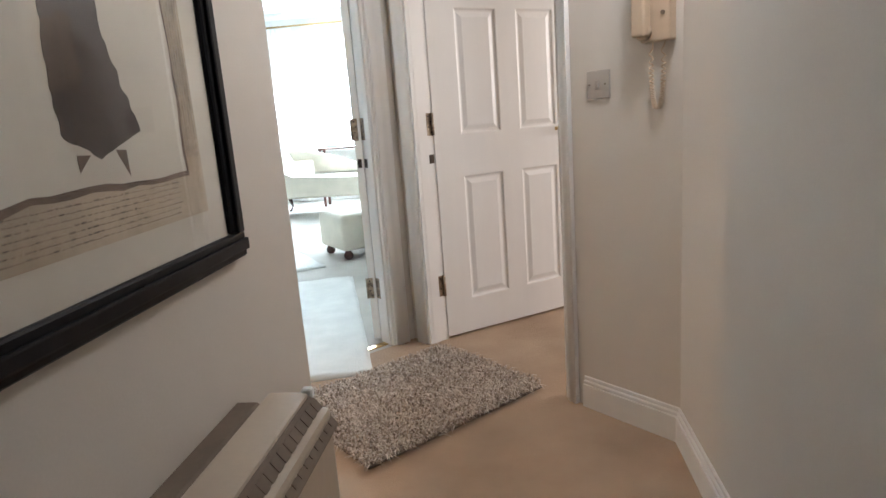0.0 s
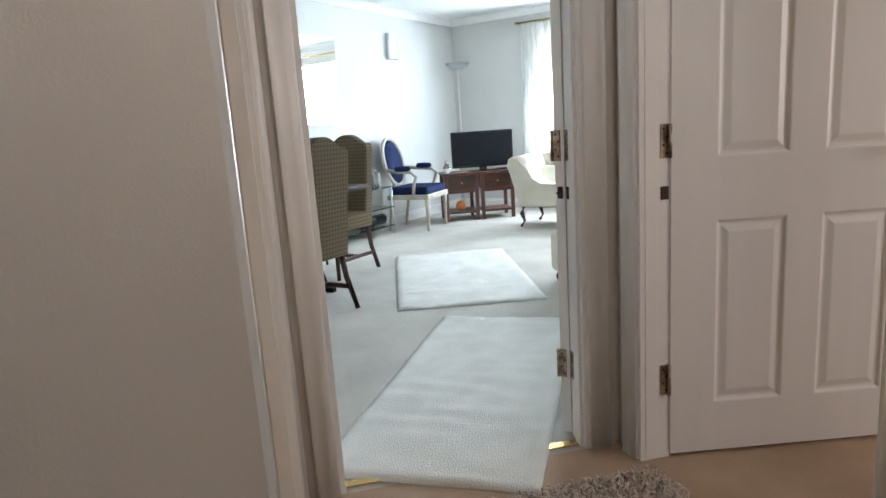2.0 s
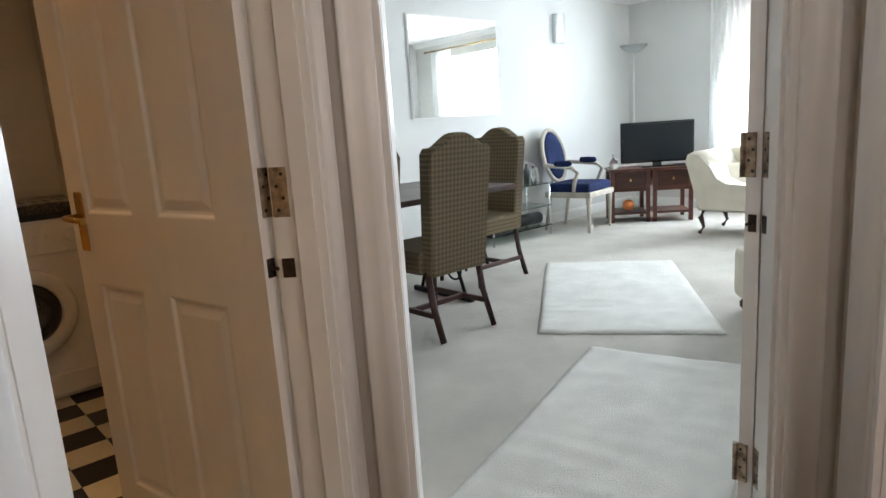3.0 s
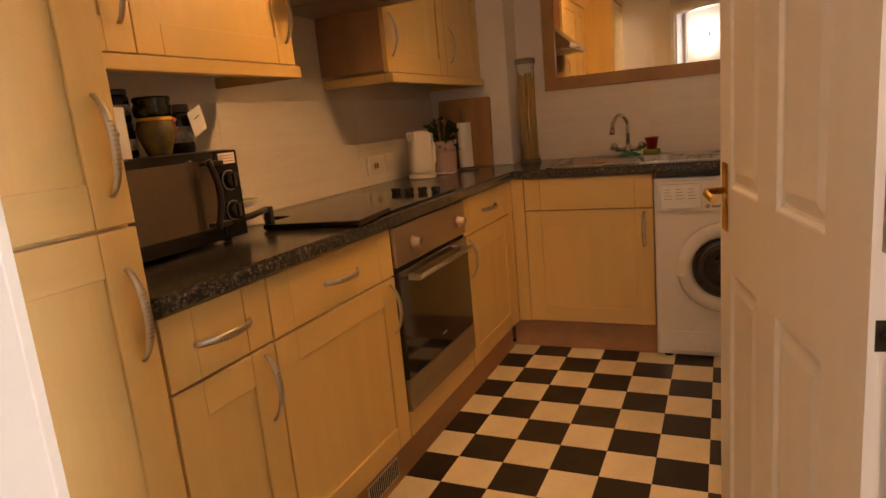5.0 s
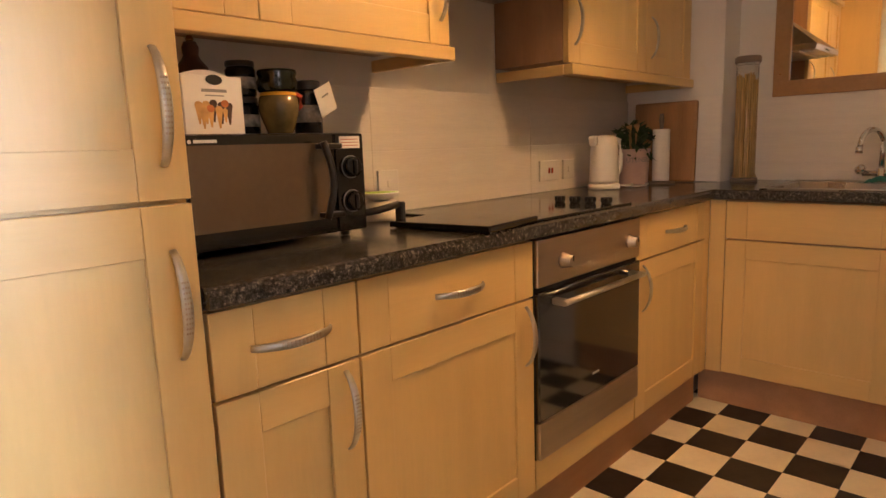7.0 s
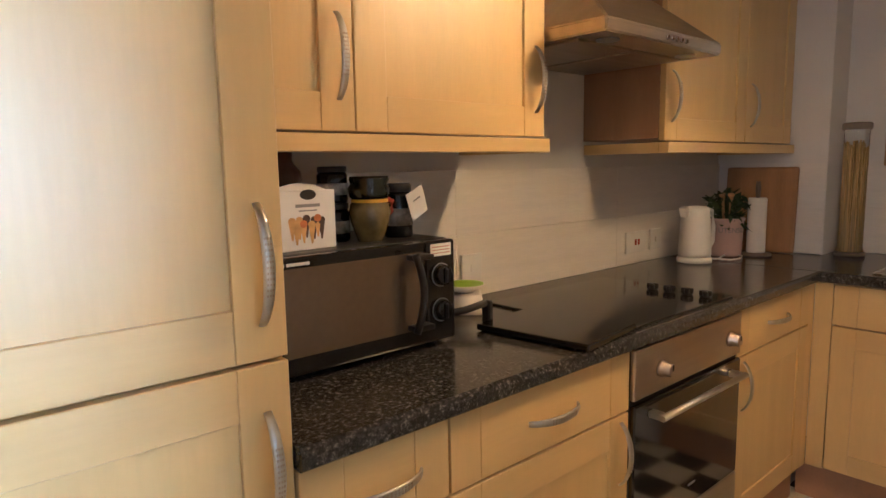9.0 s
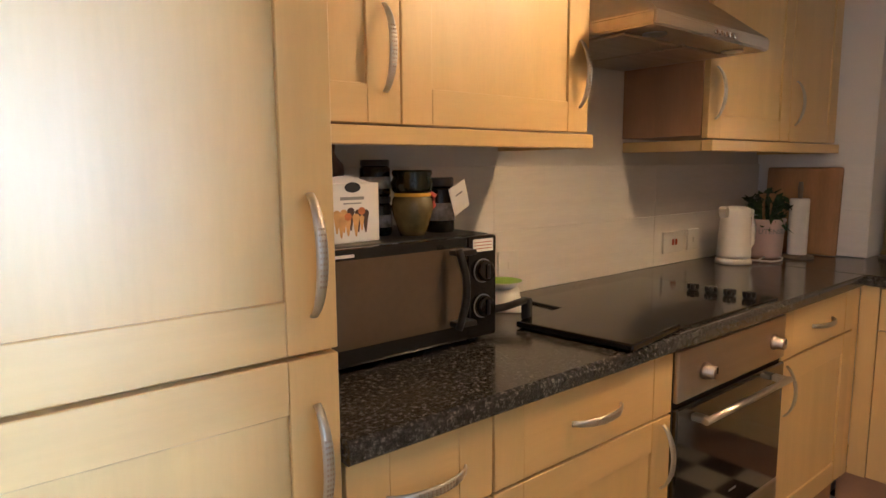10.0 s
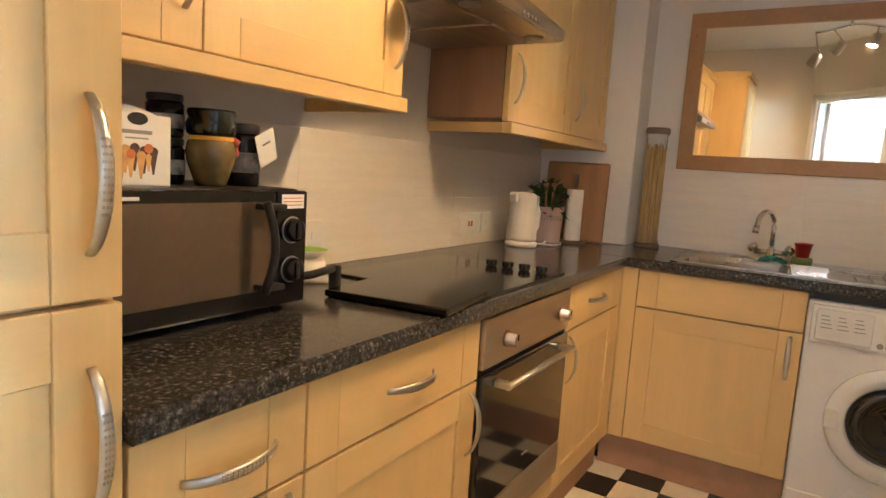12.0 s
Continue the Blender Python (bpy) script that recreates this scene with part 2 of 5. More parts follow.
# ---------- mesh helpers ----------
def box(bm, x0, x1, y0, y1, z0, z1, bevel=0.0, seg=2):
    x0, x1, y0, y1, z0, z1 = min(x0, x1), max(x0, x1), min(y0, y1), max(y0, y1), min(z0, z1), max(z0, z1)
    r = bmesh.ops.create_cube(bm, size=1, matrix=Matrix.Translation(((x0 + x1) / 2, (y0 + y1) / 2, (z0 + z1) / 2)) @ Matrix.Diagonal((x1 - x0, y1 - y0, z1 - z0, 1)))
    if bevel:
        es = {ed for v in r["verts"] for ed in v.link_edges}
        bmesh.ops.bevel(bm, geom=list(es), offset=bevel, segments=seg, affect="EDGES", profile=.6)
    return bm


def B(x0, x1, y0, y1, z0, z1, bevel=0.0, seg=2):
    return box(bmesh.new(), x0, x1, y0, y1, z0, z1, bevel, seg)


def lathe(bm, profile, n=24, at=(0, 0, 0), axis=None):
    """A turned body from (radius, height) pairs."""
    m = Matrix.Translation(at) @ (axis.to_track_quat("Z", "Y").to_matrix().to_4x4() if axis else Matrix())
    rings = []
    for r, z in profile:
        rings.append([bm.verts.new(m @ Vector((r * math.cos(a * math.tau / n), r * math.sin(a * math.tau / n), z))) for a in range(n)])
    for lo, hi in zip(rings, rings[1:]):
        for k in range(n):
            f = bm.faces.new((lo[k], lo[(k + 1) % n], hi[(k + 1) % n], hi[k])); f.smooth = True
    bm.faces.new(rings[0][::-1]); bm.faces.new(rings[-1])
    return bm


def L(profile, n=24, at=(0, 0, 0), axis=None):
    return lathe(bmesh.new(), profile, n, at, axis)


def tube(bm, pts, r, n=8, flat=1.0):
    """A round bar along points; r may be a list."""
    pts = [Vector(p) for p in pts]; rings = []
    rs = r if isinstance(r, (list, tuple)) else [r] * len(pts)
    up = Vector((0, 0, 1))
    for k, p in enumerate(pts):
        d = (pts[min(k + 1, len(pts) - 1)] - pts[max(k - 1, 0)]).normalized()
        a = d.cross(up if abs(d.z) < .95 else Vector((1, 0, 0))).normalized(); b = d.cross(a)
        rings.append([bm.verts.new(p + rs[k] * (math.cos(q * math.tau / n) * a + flat * math.sin(q * math.tau / n) * b)) for q in range(n)])
    for lo, hi in zip(rings, rings[1:]):
        for k in range(n):
            f = bm.faces.new((lo[k], lo[(k + 1) % n], hi[(k + 1) % n], hi[k])); f.smooth = True
    bm.faces.new(rings[0][::-1]); bm.faces.new(rings[-1])
    return bm


def T(pts, r, n=8, flat=1.0):
    return tube(bmesh.new(), pts, r, n, flat)


def prism(bm, poly, z0, z1):
    lo = [bm.verts.new((x, y, z0)) for x, y in poly]; hi = [bm.verts.new((x, y, z1)) for x, y in poly]
    n = len(poly)
    for k in range(n):
        bm.faces.new((lo[k], lo[(k + 1) % n], hi[(k + 1) % n], hi[k]))
    bm.faces.new(lo[::-1]); bm.faces.new(hi)
    return bm


def turn(bm, m):
    bmesh.ops.transform(bm, matrix=m, verts=bm.verts)
    return bm


def part(name, bm, mat, parent=None, label=""):
    bmesh.ops.recalc_face_normals(bm, faces=bm.faces)
    me = bpy.data.meshes.new(name); bm.to_mesh(me); bm.free(); me.materials.append(mat)
    ob = new(name, me)
    if parent:
        ob.parent = parent
    if label:
        ob["label"] = label
    return ob


def thing(name, m, label, category, group="", kind=""):
    ob = new(name); ob.matrix_world = m; ob.empty_display_size = .1
    return tagged(ob, label, category, group, kind)


def solid(name, bm, mat, label, category="", kind="structure"):
    return tagged(part(name, bm, mat), label, category or name.split("_")[0], "", kind)


# ---------- plan ----------
HX0, HX1 = 3.495, 4.49          # hall walls
KS, LD, RS = 4.59, .85, 6.12    # lobby: x+y of the kitchen wall, x-y of the living wall, x+y of the bedroom wall
TH = .10
CEIL = 2.50
S2 = math.sqrt(.5)
C0 = Vector((HX0, KS - HX0, 0))                    # picture wall / kitchen wall
C1 = Vector(((KS + LD) / 2, (KS - LD) / 2, 0))     # kitchen wall / living wall
C2 = Vector(((RS + LD) / 2, (RS - LD) / 2, 0))     # living wall / bedroom wall
C3 = Vector((HX1, RS - HX1, 0))                    # bedroom wall / right hall wall


def wall_frame(p, q):
    """Local X along the wall from p to q, local Y away from the lobby."""
    d = (q - p).normalized()
    return Matrix.Translation(p) @ Matrix.Rotation(math.atan2(d.y, d.x), 4, "Z"), (q - p).length


def door_wall(name, p, q, a, b, mat, side, ends=(0, 0)):
    """A wall with a doorway from a to b along it; side: the sign of local Y that leads away from the lobby."""
    m, ln = wall_frame(p, q)
    bm = bmesh.new(); y = side * TH
    box(bm, -ends[0], a, 0, y, 0, CEIL); box(bm, b, ln + ends[1], 0, y, 0, CEIL); box(bm, a, b, 0, y, 2.03, CEIL)
    w = solid(name, bm, mat, "smooth painted wall with a doorway", "wall"); w.matrix_world = m
    return m, ln


def frame_set(name, m, a, b, side, widths=(.07, .07), hinge="b", stop_a=(.0015, .015, .055)):
    """Lining, stops and moulded architraves round a doorway."""
    t = thing(name, m, "white gloss painted door frame with moulded architrave", "door frame", kind="structure")
    y = side * TH; s = side
    for x0, x1 in ((a, a + .028), (b - .028, b)):
        part("lining", B(x0, x1, -s * .002, y + s * .002, 0, 2.03), gloss_white, t)
    part("lining", B(a + .028, b - .028, -s * .002, y + s * .002, 2.0, 2.03), gloss_white, t)
    for x0, x1, d0, d1 in ((a + .028, a + .028 + stop_a[0], stop_a[1], stop_a[2]), (b - .038, b - .028, .015, .055)):
        part("stop", B(x0, x1, s * d0, s * d1, 0, 2.0, .0006, 1), gloss_white, t)
    shape = ((0, .0), (0, .009), (.10, .013), (.28, .0175), (.42, .018), (.55, .0155), (.78, .017), (.92, .021), (1, .019), (1, 0))
    for face, sg in ((-s * .002, -s), (y + s * .002, s)):
        for inner, dr, w in ((a + .012, -1, widths[0]), (b - .012, 1, widths[1])):
            bm = bmesh.new(); lo = [bm.verts.new((inner + dr * w * o, face + sg * d, 0)) for o, d in shape]; hi = [bm.verts.new((inner + dr * w * o, face + sg * d, 2.018 + w * o)) for o, d in shape]
            for k in range(len(shape)):
                bm.faces.new((lo[k], lo[(k + 1) % 10], hi[(k + 1) % 10], hi[k])).smooth = 0 < k < 8
            bm.faces.new(lo); bm.faces.new(hi)
            part("architrave", bm, gloss_white, t)
        bm = bmesh.new(); w = .06; lo = [bm.verts.new((a + .012 - widths[0] * o, face + sg * d, 2.018 + w * o)) for o, d in shape]; hi = [bm.verts.new((b - .012 + widths[1] * o, face + sg * d, 2.018 + w * o)) for o, d in shape]
        for k in range(len(shape)):
            bm.faces.new((lo[k], lo[(k + 1) % 10], hi[(k + 1) % 10], hi[k])).smooth = 0 < k < 8
        bm.faces.new(lo); bm.faces.new(hi)
        part("architrave", bm, gloss_white, t)
    x0, x1 = (b - .0305, b - .028) if hinge == "b" else (a + .028, a + .0305)
    for z in (.271, 1.026, 1.766):
        hp = part("hinge_plate", B(x0, x1, s * .066, s * .1, z - .05, z + .05, .0005, 1), hinge_metal, t, "tarnished metal hinge plate")
        for q in range(4):
            part("screw", L([(.004, 0), (.004, .0006)], 8, ((x0 if hinge == "b" else x1), s * (.076 if q % 2 else .088), z - .036 + q * .024), Vector((-1 if hinge == "b" else 1, 0, 0))), black_plastic, hp)
    part("closer_plate", B(x0, x1, s * .068, s * .094, .851, .891), closer_metal, t)
    return t


def moulded_panel(x0, x1, z0, z1, k):
    """A raised and fielded panel with the same moulding on both faces."""
    bm = bmesh.new(); steps = ((0, 0), (.004, .0012), (.010, .0070), (.016, .0085), (.021, .0080), (.038, .0030), (.042, .0022))
    sides = []
    for face in (0, 1):
        rings = []
        for o, d in steps:
            y = d if face == 0 else k - d
            rings.append([bm.verts.new((x, y, z)) for x, z in ((x0 + o, z0 + o), (x1 - o, z0 + o), (x1 - o, z1 - o), (x0 + o, z1 - o))])
        for lo, hi in zip(rings, rings[1:]):
            for q in range(4):
                bm.faces.new((lo[q], lo[(q + 1) % 4], hi[(q + 1) % 4], hi[q]))
        bm.faces.new(rings[-1]); sides.append(rings[0])
    for q in range(4):
        bm.faces.new((sides[0][q], sides[0][(q + 1) % 4], sides[1][(q + 1) % 4], sides[1][q]))
    return bm


def panel_door(name, m, width, flip, label, handle_side):
    """Six-panel door. Local X runs from the hinge; the leaf is 35 mm thick in local Y."""
    t = thing(name, m, label, "door", kind="structure")
    h, k = 1.975, .035
    xs = (0, .142, .368, .478, .700, width)
    zs = (0, .172, .772, .962, 1.52, 1.62, 1.86, h)
    for x0, x1 in ((xs[0], xs[1]), (xs[2], xs[3]), (xs[4], xs[5])):
        part("stile", B(x0, x1, 0, k, .006, h), gloss_white, t)
    for z0, z1 in ((.006, zs[1]), (zs[2], zs[3]), (zs[4], zs[5]), (zs[6], h)):
        for x0, x1 in ((xs[1], xs[2]), (xs[3], xs[4])):
            part("rail", B(x0, x1, 0, k, z0, z1), gloss_white, t)
    for x0, x1 in ((xs[1], xs[2]), (xs[3], xs[4])):
        for z0, z1 in ((zs[1], zs[2]), (zs[3], zs[4]), (zs[5], zs[6])):
            part("panel", moulded_panel(x0, x1, z0, z1, k), gloss_white, t)
    for z in (.265, 1.02, 1.76):
        hg = part("hinge", B(-.006, .0005, -.002 if not flip else .012, .024 if not flip else k + .002, z - .05, z + .05, .001, 1), hinge_metal, t, "tarnished metal butt hinge")
        yk = -.006 if not flip else k + .006
        part("knuckle", L([(.006, 0), (.006, .10)], 10, (-.006, yk, z - .05)), hinge_metal, hg)
        for q in range(4):
            part("screw", L([(.004, 0), (.004, .0006)], 8, (-.006, (.008 if q % 2 else .018) if not flip else k - (.008 if q % 2 else .018), z - .036 + q * .024), Vector((-1, 0, 0))), black_plastic, hg)
    cl = part("door_closer", B(-.002, .001, .008, .027, .845, .885), closer_metal, t, "small concealed door closer plate")
    part("closer_pin", T([(0, .018, .865), (-.022, .018, .865)], .0042, 8), closer_metal, cl)
    for sy, s in ((0, -1), (k, 1)):
        x = width - .06
        pl = part("handle_plate", B(x - .02, x + .02, sy, sy + s * .006, .86, 1.02, .003, 1), brass, t, "brass lever handle")
        part("lever", T([(x, sy, .955), (x, sy + s * .045, .955), (x - .03, sy + s * .05, .955), (x - .11, sy + s * .05, .95)], .008, 8), brass, pl)
    return t


# ---------- shell ----------
hall_floor = bmesh.new()
prism(hall_floor, [(HX0 - .03, -2.2), (HX1 + .05, -2.2), (HX1 + .05, RS - HX1), (C2.x, C2.y), (C1.x, C1.y), (C0.x - .03, C0.y)], -.05, 0)
solid("floor_hall", hall_floor, hall_carpet, "tan pile carpet in the hall", "carpet")
bm = prism(bmesh.new(), [(3.455 + .02, 2.675 - .055), (4.52, 1.60), (7, 1.6), (7, 5), (3.62, 5), (3.62, 2.78)], -.05, -.001)
solid("floor_bedroom", bm, hall_carpet, "tan pile carpet beyond the open door", "carpet")
bm = prism(bmesh.new(), [(-.55, 2.0), (2.62, 2.0), (2.73, 1.86), (3.50, 2.63), (3.60, 2.78), (3.60, 8.43), (-.55, 8.43)], -.05, -.002)
solid("floor_living", bm, living_carpet, "pale grey-beige pile carpet in the living room", "carpet")
bm = bmesh.new(); box(bm, -.6, 7.2, -2.4, 8.5, CEIL, CEIL + .1)
solid("ceiling", bm, ceiling_paint, "plain white painted ceiling", "ceiling")

solid("wall_picture", B(HX0 - TH, HX0, -2.2, C0.y + .022, 0, CEIL), hall_paint, "smooth warm beige painted hall wall", "wall")
solid("wall_hall_right", B(HX1, HX1 + TH, -2.2, C3.y, 0, CEIL), hall_paint, "smooth warm beige painted hall wall", "wall")
solid("wall_hall_end", B(HX0 - .1, HX1 + .1, -2.3, -2.2, 0, CEIL), hall_paint, "plain beige end wall of the hall", "wall")
KA, KB = .107, 1.03
mk, lk = door_wall("wall_kitchen_door", C0, C1, KA, KB, hall_paint, 1, (0, 0))
LA, LB = .106, .977
ml, ll = door_wall("wall_living_door", C1, C2, LA, LB, hall_paint, 1)
RA, RB = .107, .988
mr, lr = door_wall("wall_bedroom_door", C2, C3, RA, RB, hall_paint, 1, (0, .07))
frame_set("door_frame_kitchen", mk, KA, KB, 1, (.055, .06), stop_a=(.031, -.003, .018))
frame_set("door_frame_living", ml, LA, LB, 1, (.07, .07))
frame_set("door_frame_bedroom", mr, RA, RB, 1, (.07, .045), "a")
solid("threshold", turn(B(LA + .03, LB - .03, .03, .065, -.001, .006, .002, 1), ml), brass, "thin brass carpet threshold strip", "threshold")
# skirting
def skirting(name, p, q, inside):
    m, ln = wall_frame(Vector(p), Vector(q))
    bm = bmesh.new()
    box(bm, 0, ln, 0, inside * .016, 0, .085); box(bm, 0, ln, 0, inside * .012, .085, .10, .003, 1); box(bm, 0, ln, 0, inside * .007, .10, .115, .002, 1)
    ob = solid(name, bm, gloss_white, "white gloss moulded skirting board", "baseboard"); ob.matrix_world = m


skirting("baseboard_hall_right", (HX1, -2.2, 0), (HX1, C3.y, 0), 1)
skirting("baseboard_switch_wall", C2 + (C3 - C2).normalized() * (RB + .06), C3, -1)
skirting("baseboard_picture_wall", (HX0, -2.2, 0), (HX0, C0.y, 0), -1)
skirting("baseboard_living_side", (-.42, 2.1, 0), (-.42, 8.26, 0), -1)
skirting("baseboard_living_far", (-.42, 8.26, 0), (3.6, 8.26, 0), -1)

# doors
kd = Vector((2.70, 1.742, 0)); free = Vector((1.922, 1.572, 0)); an = math.degrees(math.atan2(free.y - kd.y, free.x - kd.x))
panel_door("door_kitchen", pose(kd.x, kd.y, .006, 0, 0, an) @ Matrix.Translation((.008, -.0, 0)), .792, False, "white six-panel door standing open into the kitchen", 1)
rh = mr @ Vector((RA + .034, TH, 0)); ra = math.degrees(math.atan2(3.016 - 2.604, 4.245 - 3.661))
panel_door("door_bedroom", pose(rh.x, rh.y, .006, 0, 0, ra), .826, False, "white six-panel door standing open into the next room", 1)
lh = ml @ Vector((LB - .032, TH, 0))
panel_door("door_living", pose(lh.x, lh.y, .006, 0, 0, 45 + 38), .80, True, "white six-panel door standing open into the living room", 1)

# bedroom shell: unseen walls, with an opening made up for the added lamp
solid("wall_bedroom_far", B(3.72, 7.1, 5, 5.1, 0, CEIL), living_paint, "plain pale wall of the next room", "wall")
solid("wall_bedroom_near", B(4.58, 7.1, 1.5, 1.6, 0, CEIL), living_paint, "plain pale wall of the next room", "wall")
bm = bmesh.new(); box(bm, 7, 7.1, 1.6, 2.6, 0, CEIL); box(bm, 7, 7.1, 3.8, 5, 0, CEIL); box(bm, 7, 7.1, 2.6, 3.8, 0, .8); box(bm, 7, 7.1, 2.6, 3.8, 2.1, CEIL)
solid("wall_bedroom_window", bm, living_paint, "plain pale added wall of the next room with an opening", "wall")
# living room shell
LX, LY = -.42, 8.26
solid("wall_living_side", B(LX - .1, LX, 1.9, LY + .1, 0, CEIL), living_paint, "pale grey painted living room wall", "wall")
bm = bmesh.new(); WX0, WX1, WZ0, WZ1 = .74, 3.0, .70, 2.22
box(bm, LX, WX0, LY, LY + .15, 0, CEIL); box(bm, WX1, 3.72, LY, LY + .15, 0, CEIL); box(bm, WX0, WX1, LY, LY + .15, 0, WZ0); box(bm, WX0, WX1, LY, LY + .15, WZ1, CEIL)
solid("wall_living_far", bm, living_paint, "pale grey painted living room window wall", "wall")
solid("wall_living_right", B(3.62, 3.72, 2.80, LY, 0, CEIL), living_paint, "pale grey painted living room wall", "wall")
bm = bmesh.new(); box(bm, LX - .1, 2.60, 1.93, 2.0, 0, CEIL)
solid("wall_living_near", bm, living_paint, "pale painted wall between living room and kitchen", "wall")


def cornice(name, p, q, inside):
    m, ln = wall_frame(Vector(p), Vector(q))
    prof = [(0, -.075), (.010, -.075), (.016, -.064), (.028, -.042), (.046, -.024), (.064, -.014), (.075, -.008), (.075, 0), (0, 0)]
    bm = bmesh.new(); a = [bm.verts.new((0, inside * u, CEIL + v)) for u, v in prof]; b = [bm.verts.new((ln, inside * u, CEIL + v)) for u, v in prof]
    for k in range(len(prof)):
        bm.faces.new((a[k], a[(k + 1) % len(prof)], b[(k + 1) % len(prof)], b[k]))
    bm.faces.new(a); bm.faces.new(b)
    ob = solid(name, bm, ceiling_paint, "white plaster coving along the ceiling", "trim"); ob.matrix_world = m


cornice("trim_cornice_side", (LX, 2.0, 0), (LX, LY, 0), -1)
cornice("trim_cornice_far", (LX, LY, 0), (3.62, LY, 0), -1)

win = thing("window_1", pose(0, LY, 0), "white framed living room window with bright daylight", "window", kind="structure")
for x0, x1, z0, z1 in ((WX0, WX0 + .05, WZ0, WZ1), (WX1 - .05, WX1, WZ0, WZ1), (WX0, WX1, WZ0, WZ0 + .05), (WX0, WX1, WZ1 - .05, WZ1), (1.95, 2.0, WZ0, WZ1)):
    part("window_frame", B(x0, x1, .05, .11, z0, z1, .004, 1), gloss_white, win)
for x0, x1 in ((WX0 + .05, 1.95), (2.0, WX1 - .05)):
    pn = part("pane", B(x0, x1, .078, .084, WZ0 + .05, WZ1 - .05), clear_glass, win); pn.visible_shadow = False
part("window_sill", B(WX0 - .05, WX1 + .05, -.12, .05, WZ0 - .03, WZ0, .006), gloss_white, win)
solid("backdrop", B(-6, 10, 14, 14.05, -3, 9), sky_glow, "bright hazy daylight outside the window", "backdrop")
solid("ground", B(-60, 60, 8.45, 120, -.4, -.3), hall_carpet, "pale ground outside the window", "ground")


def curtain(x0, x1):
    t = thing("curtain", pose(0, LY - .07, 0), "sheer white full-length curtain on a pole", "curtain", "window curtains")
    bm = bmesh.new(); n = 60; cols = []
    for k in range(n + 1):
        x = x0 + (x1 - x0) * k / n; y = .022 * math.sin(k * .85) + .01 * math.sin(k * .31)
        cols.append([bm.verts.new((x + .004 * math.sin(z * 5 + k), y * (1 + .25 * math.sin(z * 2 + k * .2)), z)) for z in (.03, .5, 1.0, 1.5, 1.9, 2.31)])
    for a, b in zip(cols, cols[1:]):
        for k in range(5):
            bm.faces.new((a[k], b[k], b[k + 1], a[k + 1])).smooth = True
    part("drape", bm, curtain_mat, t)
    return t


curtain(.62, 1.16); curtain(2.72, 3.16)
pole = thing("curtain_pole", pose(0, LY - .07, 2.33), "slim brass curtain pole above the window", "curtain pole")
part("rod", T([(.57, 0, 0), (3.3, 0, 0)], .011, 10), brass, pole)
for x in (.57, 3.3):
    part("finial", L([(.004, -.02), (.02, -.01), (.02, .01), (.004, .02)], 12, (x, 0, 0), Vector((1, 0, 0))), brass, pole)
for x in (.60, 3.2):
    part("bracket", B(x - .008, x + .008, 0, .07, -.012, .012), brass, pole)

# wall mirror
wm_ = thing("wall_mirror", pose(LX, 0, 0), "large rectangular wall mirror above the dining chairs", "mirror")
part("backing", B(0, .012, 4.73, 5.86, 1.21, 2.10), white_plastic, wm_)
part("mirror_glass", B(.012, .018, 4.742, 5.848, 1.222, 2.088, .003, 1), mirror_mat, wm_)
sc = thing("wall_light", pose(LX, 6.81, 2.07), "curved frosted glass wall light with metal bands", "wall light")
bm = bmesh.new(); arc = [(.085 * math.cos(radians(a)) + 0, .085 * math.sin(radians(a))) for a in range(-80, 81, 16)]
prism(bm, [(x + .01, y) for x, y in arc], -.145, .145); part("shade", bm, frost_glass, sc)
for z in (-.10, -.03, .04, .11):
    part("band", prism(bmesh.new(), [(x * 1.04 + .01, y * 1.04) for x, y in arc], z - .005, z + .005), frost_glass, sc)
part("wall_plate", B(0, .012, -.06, .06, -.1, .1, .004, 1), steel, sc)

# floor lamp
fl = thing("floor_lamp", pose(-.115, 7.85, 0), "slim pale uplighter floor lamp with glass bowl", "floor lamp")
part("base", L([(.13, 0), (.13, .015), (.03, .03), (.012, .05)], 24), chrome, fl)
part("pole", T([(0, 0, .04), (0, 0, 1.84)], .007, 10), white_plastic, fl)
part("bowl", L([(.02, 1.83), (.07, 1.84), (.13, 1.875), (.155, 1.90), (.150, 1.903), (.125, 1.88), (.02, 1.84)], 28), frost_glass, fl)

